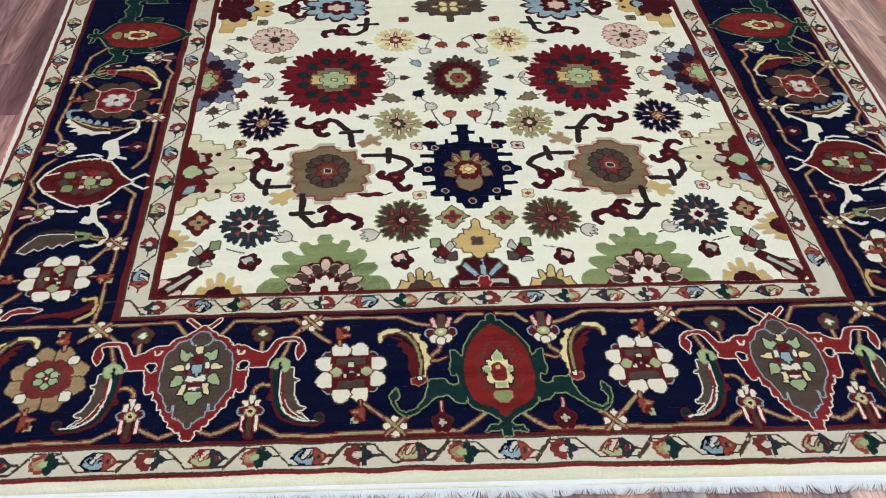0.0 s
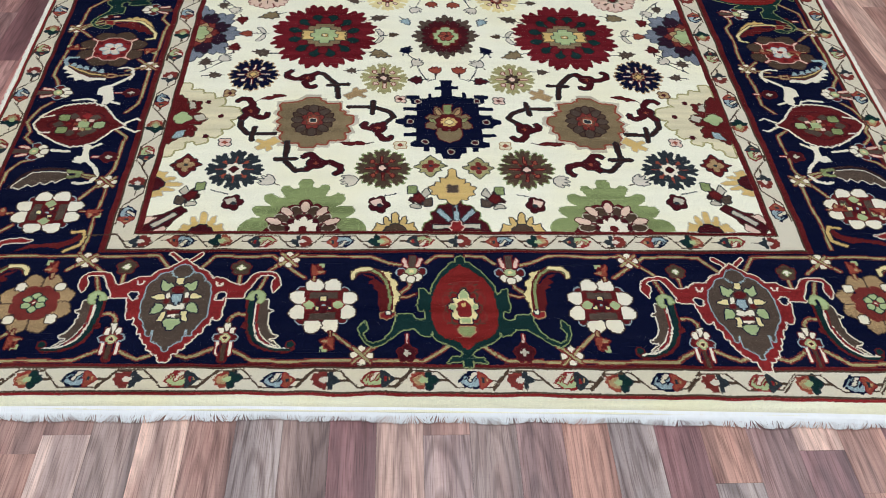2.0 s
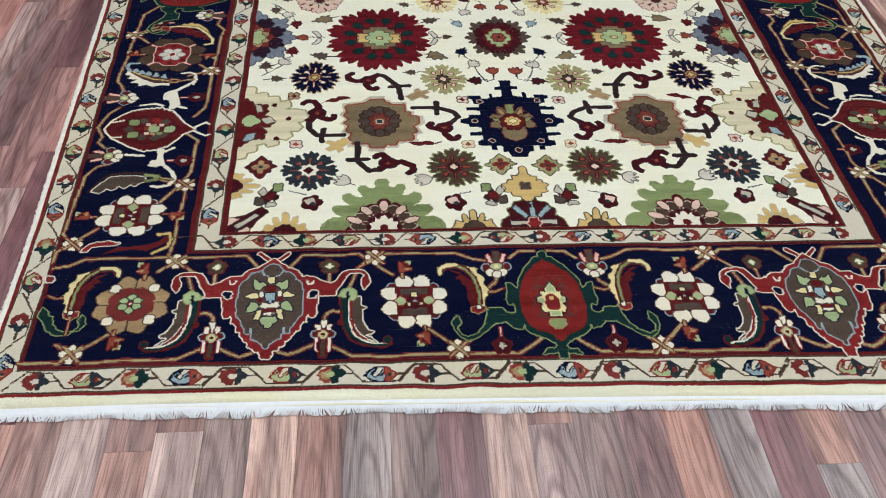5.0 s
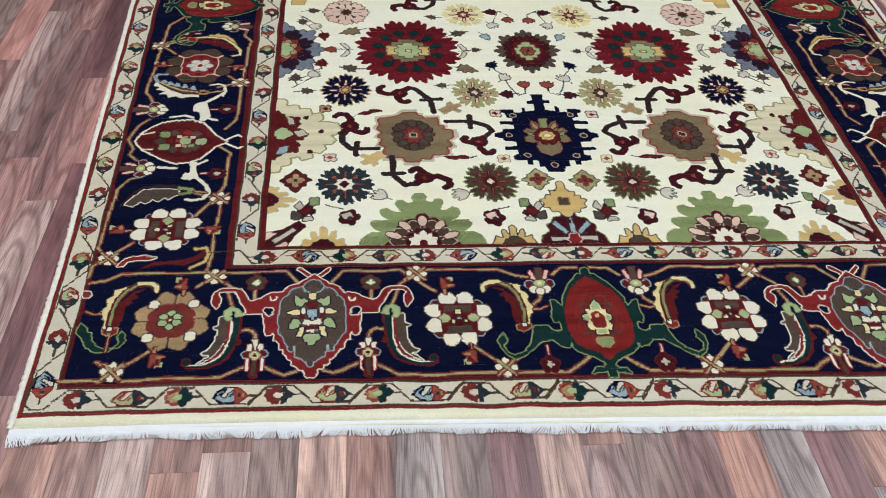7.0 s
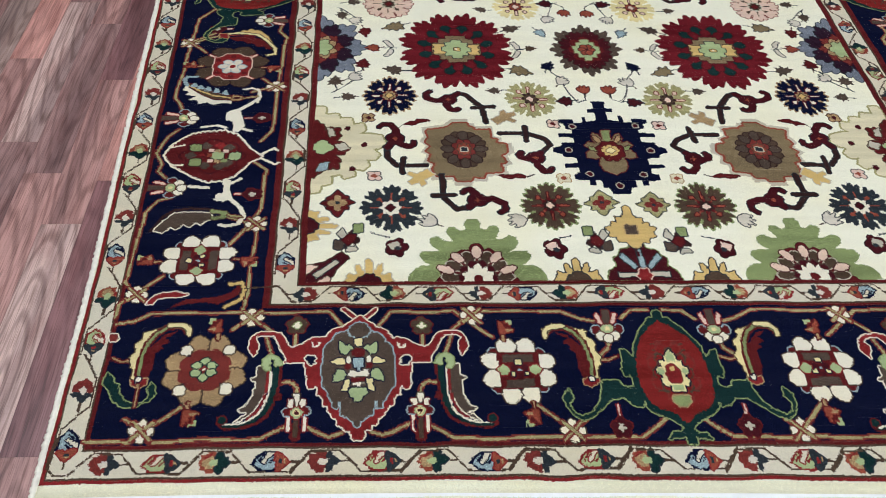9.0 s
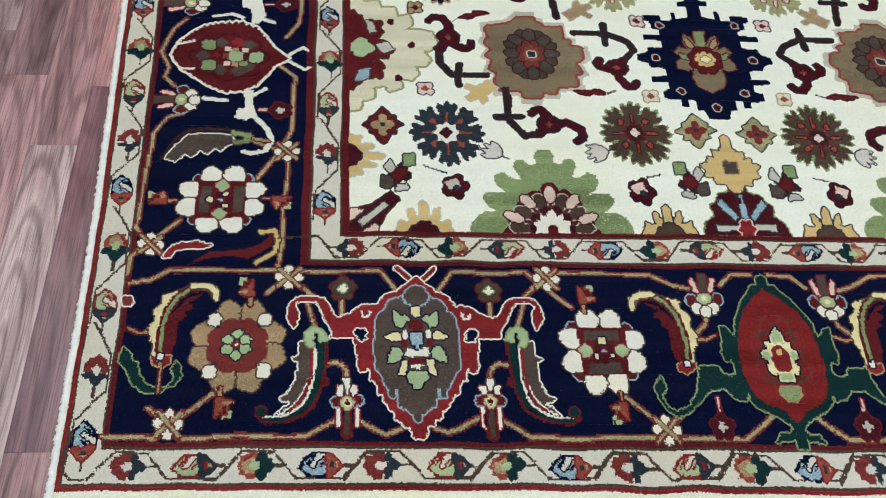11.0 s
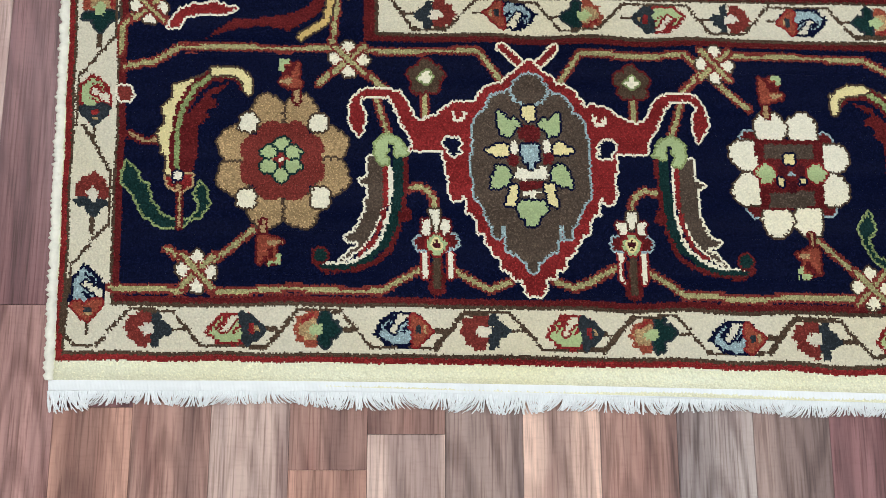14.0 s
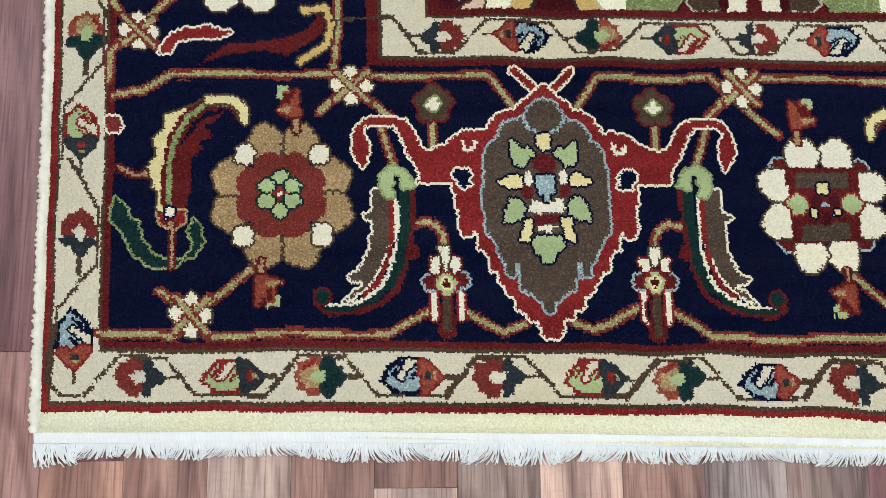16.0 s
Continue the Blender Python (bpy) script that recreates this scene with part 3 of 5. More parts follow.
def red_medallion(u, v, su=0.0038, sv=0.00427, turn=0, flip=False):
    p = Pen(motif("medallion", "large red medallion edged in dark green", MAIN), u, v, su, sv, turn, flip, both=True)
    p.poly([(0, 28.9), (1.6, 28), (2, 25.4), (4.4, 25), (6, 22.6), (8.6, 20), (10.5, 16.6), (13, 12.6), (14.2, 7), (15.6, 8), (17, 10), (19.3, 10.6), (19.2, 6), (20, 1.9), (19.6, -1.2), (17, -0.6), (16.2, -2.6), (16.6, -4.8), (19.3, -5.7),
            (21.7, -4.9), (22.5, -2.9), (29, -2.6), (29.6, -6.2), (31.3, -11.1), (34.5, -14.6), (39.3, -16.3), (42.4, -14.9), (43.3, -11.4), (41.2, -9.3), (41.8, -5.4), (44.6, -8.2)] +
           [(44.5, -11.9), (42.9, -15.6), (39.3, -17.9), (35.3, -16.6), (31.1, -13.8), (26.3, -10.4), (21.5, -9.8), (19, -12.6), (15.6, -13.2), (14.3, -10.9), (13.8, -13.5), (11.2, -15.6), (7.4, -17.3),
            (4.6, -18.8), (1.6, -20.8), (3, -22.6), (6.5, -22.4), (8.4, -24.8), (4.6, -24.4), (2, -24), (1.8, -26.6), (0, -27)], "teal", "moss")
    p.poly([(0, 24.4), (1.6, 22.8), (4, 21.6), (6.5, 18.4), (9.3, 16.2), (11, 12.6), (12.5, 9.6), (13.6, 4.3), (14.3, -1), (13.8, -7), (12.4, -11.4), (9.4, -14), (6, -15.2), (3.4, -16.4), (1.8, -18.6), (0, -19.4)], "madder")
    for k in range(26):
        a = 2.4 * k
        rr = 6 + 6 * ((k * 7) % 13) / 13
        x, y = rr * 0.9 * math.cos(a), rr * 1.15 * math.sin(a) + 1
        if x > 0:
            p.rect(x - 1.4, x + 1.4, y - 0.35, y + 0.35, "brick" if k % 3 else "brown")
    for k, (rr, ph) in enumerate(((10, 22), (8, 0))):
        p.rose(0, 0.5, rr, 8, 0.3, "brown" if k else "brick", ry=rr * 1.4, phase=ph)
        p.rose(0, 0.5, rr - 0.8, 8, 0.32, "madder", ry=(rr - 0.8) * 1.4, phase=ph)
    p.poly([(0, 10.8), (0.8, 9.4), (2.4, 7.4), (2.2, 5.4), (4.4, 5.6), (4, 3.4), (6, 2.6), (5.8, 0.2), (4, -0.6), (5.4, -3), (4.2, -5.4), (2.6, -4.8), (2.6, -7.4), (0, -7.6)], "yellow", "navy")
    p.poly([(0, 10.4), (0.8, 9), (2, 7.2), (1.8, 5.4), (0, 5.6)], "green")
    p.disc(4.6, 1.2, 1.3, "green")
    p.poly([(0, -4.8), (2.2, -4.6), (2.2, -7), (0, -7.2)], "green")
    p.poly([(0, 4.2), (2, 3), (2.6, 0), (2, -3.2), (0, -4)], "red", "brick")
    p.rect(0, 0.9, 1.6, 3.4, "gold")
    p.poly([(0, -9.4), (3, -9.4), (3.4, -11.6), (1.6, -13.4), (0, -13.8)], "moss", "tan")


def bell_blossom(u, v, turn=0, flip=False):
    p = Pen(motif("bell_flower", "ivory blossom with green eye on a vine", MAIN), u, v, 0.0039, 0.0042, turn, flip)
    p.rect(-1.6, 1.6, 1, 9, "grey", "darkred")
    for s in (-1, 1):
        p.poly([(s * 1.8, 2), (s * 3.2, 2.5), (s * 4.6, 7), (s * 3.2, 7.4), (s * 2.2, 4.5)], "pink", "red")
        p.disc(s * 4.6, -0.4, 1.7, "darkred", "blue", 2)
        p.disc(s * 2.7, -3.4, 1.9, "white", "brown")
    p.disc(0, -4.6, 1.9, "white", "brown")
    p.disc(0, 0, 2.6, "green", "darkred", 2)
    p.disc(0, 0, 1.0, "yellow")


def stem_bud(u, v, turn, length=6):
    p = Pen(motif("bud", "small maroon bud with ivory eye", MAIN), u, v, 0.0039, 0.0042, turn)
    p.line([(0, 1), (0, length + 2)], 2.0, "red")
    p.line([(0, 1), (0, length + 2)], 0.9, "pink")
    p.rose(0, 0, 4.0, 5, 0.28, "maroon", "darkred", phase=90)
    p.rose(0, 0, 1.6, 4, 0.4, "stone")


# front border, from the middle outwards
for side in (-1, 1):
    fl = side > 0
    def W(x, y):
        """A point of the front border given for the left half; the lines along its edges follow the sagging weave."""
        u = x * -side
        if y in (top, low):
            return (u, y - float(skew(u, y)))
        return (u, y if side < 0 else y - float(skew(u, y) - skew(-u, y)))
    top, low = 0.3165, 0.091
    v1 = 0.217
    k1, k2 = 0.00306, 0.00312
    # vine along both edges
    vine(MAIN, [W(-0.467 - 7 * k1, v1 + 20 * k2), W(-0.467 - 15.5 * k1, top), W(-0.616, top), W(-0.633, 0.306), W(-0.66, 0.282)])
    vine(MAIN, [W(-0.60, 0.278), W(-0.633, 0.306), W(-0.645, top), W(-0.79, top), W(-0.812, 0.301), W(-0.838, 0.296)])
    vine(MAIN, [W(-0.467 + 7 * k1, v1 + 20 * k2), W(-0.467 + 15.5 * k1, top), W(-0.322, top), W(-0.307, 0.3), W(-0.262, 0.262)])
    vine(MAIN, [W(-0.33, 0.272), W(-0.293, 0.307), W(-0.284, top), W(-0.155, top), W(-0.125, 0.296), W(-0.104, 0.29)])
    vine(MAIN, [W(-0.06, 0.293), W(-0.042, 0.31), W(-0.012, 0.312)])
    vine(MAIN, [W(-0.838, low + 0.002), W(-0.775, low), W(-0.749, 0.117), W(-0.716, 0.146)])
    vine(MAIN, [W(-0.79, 0.127), W(-0.762, 0.1075), W(-0.748, low), W(-0.60, low), W(-0.588, 0.098), W(-0.565, 0.113)])
    vine(MAIN, [W(-0.54, 0.112), W(-0.517, 0.098), W(-0.505, 0.093), W(-0.487, 0.1)])
    vine(MAIN, [W(-0.447, 0.1), W(-0.43, 0.093), W(-0.417, 0.098), W(-0.394, 0.112)])
    vine(MAIN, [W(-0.368, 0.112), W(-0.345, 0.098), W(-0.332, low), W(-0.178, low), W(-0.166, 0.094), W(-0.145, 0.112)])
    vine(MAIN, [W(-0.212, 0.143), W(-0.166, 0.096), W(-0.15, low), W(-0.066, low), W(-0.022, 0.117)])
    vine(MAIN, [W(-0.085, 0.254), W(-0.088, 0.238), W(-0.103, 0.225)])
    for x, y in ((-0.633, 0.306), (-0.762, 0.108), (-0.293, 0.304), (-0.164, 0.095)):
        cross_knot(*W(x, y))
    drop = 0.010 if fl else 0.0
    grey_palmette(*W(-0.467, v1 - drop))
    saw_feathers(*W(-0.467, v1 - drop))
    tan_rosette(*W(-0.691, 0.209))
    white_rosette(*W(-0.229, 0.2))
    sprig(*W(-0.681, 0.266), 0, not fl)
    sprig(*W(-0.707, 0.152), 180, not fl)
    sprig(*W(-0.246, 0.255), 0, fl)
    sprig(*W(-0.213, 0.144), 180, fl)
    gold_feather(*W(-0.783, 0.232), 0, fl)
    gold_feather(*W(-0.126, 0.221), 0, not fl)
    bell_blossom(*W(-0.084, 0.274), 0, fl)
    stem_bud(*W(-0.092, 0.098), 0)
    anchor = Pen(motif("leaf", "dark green curling leaf under the feather", MAIN), *W(-0.783, 0.232), 0.00306, 0.00312, 0, fl)
    anchor.poly([(-16.5, -7), (-13.5, -9.5), (-12, -13), (-10, -14.5), (-9, -19), (-5.5, -24), (0, -25.5), (5, -24), (7.5, -20), (7.5, -16), (5.5, -14), (3.5, -17), (5, -19.5), (4.5, -22), (0, -27.5), (-6, -27), (-11, -23), (-14, -17), (-17, -14)], "teal", "moss")
    anchor.line([(-1, -15), (-1, -27)], 2.4, "darkred")
    anchor.line([(-1, -15), (-1, -27)], 1.0, "tan")
    Pen(motif("bud", "small red bud edged in white by the guard stripe", MAIN), *W(-0.783, 0.232), 0.00306, 0.00312, 0, fl).poly([(-19, 14.5), (-15.8, 14.5), (-14.5, 12.5), (-15.8, 10.5), (-19, 10.5)], "brick", "white")
red_medallion(0.002, 0.188)

# side borders
for side in (-1, 1):
    fl = side > 0
    def S(x, y):
        return (x if side < 0 else 0.009 + 0.028 * y - x, y)
    inn, out = -0.648, -0.843
    vine(MAIN, [S(inn, 0.323), S(inn, 0.50), S(-0.655, 0.52), S(-0.69, 0.465)])
    vine(MAIN, [S(-0.70, 0.53), S(-0.665, 0.515), S(-0.652, 0.535), S(inn, 0.55), S(inn, 0.655), S(-0.672, 0.675)])
    vine(MAIN, [S(-0.665, 0.735), S(inn, 0.765), S(inn, 0.88), S(-0.653, 0.908), S(-0.68, 0.935)])
    vine(MAIN, [S(-0.7, 0.89), S(-0.653, 0.908), S(inn, 0.93), S(inn, 1.085), S(-0.665, 1.11), S(-0.66, 1.15)])
    vine(MAIN, [S(out, 0.31), S(out, 0.335), S(-0.825, 0.357), S(-0.785, 0.395)])
    vine(MAIN, [S(-0.80, 0.34), S(-0.825, 0.36), S(out, 0.38), S(out, 0.54), S(-0.825, 0.572), S(-0.805, 0.58)])
    vine(MAIN, [S(-0.825, 0.63), S(out, 0.65), S(-0.84, 0.67), S(-0.855, 0.70), S(-0.84, 0.75), S(-0.825, 0.77)])
    vine(MAIN, [S(-0.825, 0.825), S(-0.835, 0.85), S(out - 0.005, 0.87), S(out - 0.005, 1.05), S(-0.852, 1.066), S(-0.81, 1.03)])
    vine(MAIN, [S(-0.80, 1.105), S(-0.852, 1.066), S(out - 0.005, 1.09), S(out - 0.005, 1.16), S(-0.81, 1.21)])
    for x, y in ((-0.65, 0.512), (-0.82, 0.356), (-0.653, 0.908), (-0.852, 1.066)):
        cross_knot(*S(x, y), 45 * 0)
    white_rosette(*S(-0.735, 0.43), 0.0031, 0.0031, 90)
    star_rosette(*S(-0.751, 0.978), fl)
    # white-edged red cartouche
    p = Pen(motif("cartouche", "red cartouche edged in white", MAIN), *S(-0.748, 0.693), 0.0032, 0.0031, 0, fl)
    p.poly([(3.5, 34), (3.7, 41.6), (6.8, 44.8), (11.3, 46.1), (12.4, 39.4), (14.8, 29), (12.6, 24), (8.5, 22), (8, 30), (7.2, 33)], "white")
    p.poly([(3, -39), (4.7, -33.5), (8.2, -32.6), (7.4, -22), (12, -22), (11.8, -30.9), (13.4, -36.7), (8.4, -40)], "white")
    for pts, w in (([(10, 44), (17.7, 52), (21.7, 57), (21.3, 62)], 2.2), ([(12, -37.5), (18.3, -45.4), (20.5, -52.2), (18.1, -58), (12, -60), (9, -59)], 2.4), ([(-9.6, 27.1), (-1, 29), (4.3, 27)], 2.0),
                   ([(-10.5, -27), (-0.2, -28.4)], 2.2), ([(13, 27), (19, 24)], 2.0), ([(12, -25), (17, -21)], 2.0), ([(24, -0.5), (33.8, -7.5)], 1.8), ([(24, -0.5), (33.4, 7)], 1.8), ([(33.4, 7), (36, 5)], 1.4), ([(33.8, -7.5), (36.4, -6)], 1.4)):
        p.line(pts, w, "white")
    rim = [(-27.5, 1), (-24.6, 8), (-19.4, 15), (-13.5, 20.6), (-5.3, 23.6), (4.6, 24.4), (11.3, 21), (15.6, 14), (19.9, 6.4), (27, -0.8), (20.4, -5.4), (17, -12), (13, -18.6), (7, -22.4), (-0.9, -23.4), (-9.2, -19.6), (-16.2, -14), (-21.5, -9.4), (-25.2, -4)]
    saw = []
    for (xa, ya), (xb, yb) in zip(rim, rim[1:] + rim[:1]):
        n = max(1, round(math.hypot(xb - xa, yb - ya) / 3.2))
        saw += [(xa + (xb - xa) * (k + e) / n, (ya + (yb - ya) * (k + e) / n) * f) for k in range(n) for e, f in ((0, 1), (0.45, 0.93))]
    p.poly(saw, "darkred", "white", 2)
    p.line([(-24.5, 7.6), (-17.5, 9.5)], 1.4, "white")
    p.line([(-23.5, -8), (-16.5, -8.6)], 1.4, "white")
    p.rose(-1, 0, 19, 8, 0.2, "maroon", None, 16)
    p.rose(-1, 0, 17.8, 8, 0.2, "darkred", None, 15)
    for a, b in ((-5, 9), (3, 9.5), (8, 8), (-4, -9), (4, -9), (8, -6), (-13, 0)):
        p.rose(a, b, 3.2, 4, 0.2, "grey" if a != 3 else "red")
    for a, b, c in ((-10.5, 7, "moss"), (-9.5, -6.5, "moss"), (11.6, 0, "green"), (2, 0.4, "green")):
        p.rose(a, b, 3.8, 4, 0.2, c, "umber", phase=45)
    for a, b, c in ((-7, 0.6, "red"), (-1.5, 5, "pink"), (-1.5, -4.4, "pink"), (-2.5, 0.5, "rust"), (6, 4.5, "pink"), (6, -3.6, "moss"), (2, 4.8, "tan"), (2, -4.4, "tan")):
        p.rect(a - 1.5, a + 1.5, b - 1.4, b + 1.4, c)
    sprig(*S(-0.795, 0.425), 90, fl)
    sprig(*S(-0.677, 0.43), -90, fl)
    sprig(*S(-0.81, 0.98), 90, fl)
    sprig(*S(-0.69, 0.975), -90, fl)
    stem_bud(*S(-0.672, 0.807), 90, 5)
    stem_bud(*S(-0.665, 0.588), 90, 5)
    stem_bud(*S(-0.80, 1.12), -90, 5)
    bell_blossom(*S(-0.822, 0.805), 90 if side < 0 else -90)
    bell_blossom(*S(-0.812, 0.605), 90 if side < 0 else -90)
    bell_blossom(*S(-0.69, 1.155), -90 if side < 0 else 90)
    q = Pen(motif("feather", "golden feather with red blade along the border", MAIN), *S(-0.725, 1.09), 0.0031, 0.0031, 0, fl)
    q.line([(-18, 1.6), (-27.1, -2), (-34.8, -7.4)], 1.4, "sage", "darkred")
    q.poly([(-14, -0.7), (-0.9, 0.6), (8.7, -4.6), (15.9, -14.8), (11.1, -14.8), (9.6, -11.6), (5, -12.4), (3.5, -9.4), (-1, -9.4), (-2.4, -6.6), (-8, -5.4)], "darkred")
    q.poly([(-6.9, 4.5), (-4.5, 8.2), (-2.4, 6.6), (0.3, 10), (2.4, 7.4), (5, 8.2), (10.4, 0.8), (14.8, -8.7), (8.6, -1.3), (0.7, 2.9)], "gold", "brown")
    q.line([(-17.1, 3.2), (-7, 4.2), (4.6, 2.2), (12.5, -7.1), (16.8, -13.2), (17.2, -20.4), (11.8, -22)], 1.7, "yellow", "brown")
    q.line([(-14, 1.2), (-6, 2), (3, 0.2)], 1.0, "red")
    q.poly([(-20, 3.6), (-14.6, 4), (-14, -1.4), (-19, -1.8)], "red", "tan")
    # feathers that lie along the border: a saw-edged grey one, and a white one with a pale blue comb
    q = Pen(motif("feather", "grey saw-edged feather with green clasp along the border", MAIN), *S(-0.76, 0.515), 0.0031, 0.0031, 0, fl)
    q.line([(-21, -6), (-16, 4), (-10, 10.6), (-2, 12.4), (9.5, 11)], 2.2, "umber")
    q.poly([(-20, -5.5), (-15.1, 1.9), (-9.4, 8.2), (-1.8, 9.6), (9.5, 8.2), (10.9, 3.6), (7, 1.4), (5.1, -1.3), (2.3, 1.1), (-1, -2.6), (-4.4, 0), (-8.1, -4.4), (-11.2, -2.6), (-15.4, -7)], "grey", "white")
    q.poly([(9, 11), (17.4, 9.6), (19, 6.6), (17.4, 3.6), (10, 2.4), (10, 4.6), (15, 5.6), (15, 7.6), (9, 8.6)], "moss", "brown")
    q.line([(19, 6.6), (26, 5)], 1.4, "sage", "darkred")
    q = Pen(motif("feather", "white feather with pale blue comb along the border", MAIN), *S(-0.765, 0.885), 0.0031, 0.0031, 0, fl)
    q.poly([(-20, 9), (-17, 5.2), (-9.8, -2.6), (-2.4, -7), (8.2, -6.8), (8.7, -10.6), (3, -10), (-2, -12), (-6, -9.6), (-10.8, -11), (-12, -7.6), (-17.3, -7.4), (-14, -3), (-20, -1), (-17.6, 1.9), (-22, 4)], "white")
    q.poly([(-21, 12.5), (-15, 9.5), (-8.7, 2.9), (-3.1, -0.4), (7.8, -2.6), (8, -6), (-2.7, -5.8), (-10.1, -1.4), (-15.8, 5)], "brown", "darkred")
    q.line([(-19, 9.6), (-11, 2), (-3, -2.8), (8, -4.4)], 1.1, "gold")
    q.line([(-19.6, 9), (-22.3, 15.4), (-20.1, 18.4), (-15, 18.6)], 2.6, "blue")
    for x, y in ((-15.5, 9.5), (-11.6, 7), (-7.4, 4.6), (-2.4, 2.6), (3, 1)):
        q.poly([(x - 2.2, y - 2), (x - 0.6, y + 2.4), (x + 0.8, y + 2.2), (x + 2.6, y - 2.6)], "blue")
    q.poly([(8, -1.4), (13.6, -2.4), (15.4, -4.6), (13.6, -7), (8, -7.2)], "tan", "darkred")
    q.rect(9, 12.6, -5.4, -3.6, "maroon")
    q.line([(15.4, -4.6), (20.2, -3.4), (25, -3)], 1.4, "sage", "darkred")
    q.line([(14.4, 4.6), (19.6, 6), (24, 3.6), (25.6, -3), (24.3, -9.6)], 1.7, "white")
    p = Pen(motif("feather", "dark red feather with gold tip along the vine", MAIN), *S(-0.70, 0.338), 0.0031, 0.0031, 0, fl)
    p.poly([(-22, -4.5), (-13, -1), (-4, 0.5), (3, -1), (8, 2), (12, 5), (14, 10), (12, 12), (8, 7), (2, 4.5), (-6, 3), (-14, 2)], "darkred")
    p.line([(7, -3), (14, 2), (15, 9), (13.5, 13), (7, 12.5)], 2.0, "gold", "brown")
    p = Pen(motif("bud", "small red bud edged in white", MAIN), *S(-0.765, 0.347), 0.0031, 0.0031, 0, fl)
    p.poly([(-12, -4), (-10, 1), (-5, 4), (2, 4.5), (6, 3), (9, 3.2), (4, 0.5), (-2, 1), (-7, 0), (-9, -4)], "red", "white")
red_medallion(-0.756, 1.262, 0.0043, 0.004, -90)
red_medallion(0.79, 1.262, 0.0043, 0.004, 90)

# ---- guard stripes: a running wave of small buds ----
KINDS = {"maroon": ("brick", "slate", "chalk"), "rust": ("rust", "teal", "green"), "green": ("green", "red", "maroon"), "blue": ("blue", "slate", "rust")}


def guard_bud(kind, own, u, v, turn, s=1.0, flip=False):
    """A bud lying along the stripe: a round blossom with its calyx, or a pointed leaf; the stem runs on towards +x."""
    a, b, c = KINDS[kind]
    p = Pen(motif("bud_motif", {"maroon": "dark red bud with brown calyx", "rust": "rust bud with dark green calyx", "green": "green striped leaf bud edged red",
                                "blue": "pale blue striped leaf bud"}[kind], own), u, v, 0.00102 * s, 0.00118 * s, turn, flip)
    p.line([(10, 0), (36, 0)], 3.0, "brown")
    if kind in ("maroon", "rust"):
        p.poly([(-21, 0), (-17, 6), (-18, 9), (-10, 10), (-7, 14), (3, 13), (3, 8), (5, 2), (5, -3), (3, -8), (2, -14), (-7, -14), (-11, -10), (-17, -9), (-16, -5)], a)
        if kind == "rust":
            p.poly([(-16, 0), (-11, 7), (1, 8), (1, -8), (-11, -7)], "tan")
            p.line([(-12, 5), (-2, 11)], 2.6, "red")
        p.poly([(4, 3), (4, 10), (7, 14), (12, 12), (12, 8), (19, 5), (23, 0), (19, -4), (12, -6), (12, -12), (6, -15), (4, -9)], b, "slate" if kind == "rust" else None)
        p.poly([(-8, 0), (-1, 5), (7, 3), (6, -3), (-2, -5)], c)
    else:
        dark = "navy" if kind == "blue" else "red"
        p.poly([(-27, -3), (-19, 7), (-10, 13), (6, 13), (14, 11), (20, 5), (26, 0), (20, -7), (12, -12), (-2, -13), (-16, -11), (-21, -6)], dark)
        p.poly([(-22, -3), (-16, 5), (-8, 10), (4, 9), (9, 2), (8, -6), (2, -10), (-13, -9)], a)
        p.poly([(-4, 11), (5, 11), (-4, 2), (-8, -3), (-12, -1), (-7, 5)], "guard", dark)
        p.line([(-16, 0), (-8, 9)], 2.4, dark)
        p.line([(-1, -2), (6, 5)], 2.4, dark)
        p.poly([(6, 12), (12, 10), (16, 7), (25, 0), (18, -6), (10, -12), (7, -8), (9, -2), (6, 4)], "slate" if kind == "green" else "rust", "slate" if kind == "green" else "red")
        p.rect(11, 16, -3, 4, "red" if kind == "green" else "slate")
        p.rect(17, 20, -2, 3, "tan")


def wave(own, pts, flip=False):
    p = Pen(own, 0, 0, 1)
    p.u = p.v = 0
    p.line([unwarp(*q) for q in pts], 0.0030, "brown")


ORDER = ["maroon", "green", "rust", "blue"]
# outer stripe along the front
for k in range(24):
    u = -0.806 + 0.0738 * k
    if u > 0.85:
        break
    slip = 0.0575 - float(skew(u, 0.0575))
    guard_bud(ORDER[k % 4], OUT, u + (0.004 if k % 2 else 0), slip, 0)
    if k % 2 == 0:
        wave(OUT, [(u - 0.042, slip - 0.0155), (u - 0.016, slip + 0.0165), (u + 0.022, slip + 0.0165), (u + 0.05, slip - 0.0155), (u + 0.104, slip - 0.0155), (u + 0.131, slip + 0.0165)])
for side in (-1, 1):
    f = 0.0 if side < 0 else -0.02
    wave(OUT, [(x * -side, y + f) for x, y in ((-0.869, 0.100), (-0.877, 0.079), (-0.877, 0.054), (-0.867, 0.042), (-0.852, 0.042))])
# inner stripe along the front, running the other way
for k in range(17):
    u = -0.553 + 0.0695 * k
    if u > 0.58:
        break
    slip = 0.3535 - float(skew(u, 0.3535))
    guard_bud(["maroon", "blue", "rust", "green"][k % 4], IN, u, slip, 180, 0.93)
    if k % 2 == 0 and u < 0.5:
        wave(IN, [(u + 0.038, slip + 0.0145), (u + 0.012, slip + 0.0145 - 0.029), (u - 0.022, slip - 0.0145), (u - 0.045, slip + 0.0145), (u - 0.101, slip + 0.0145)])
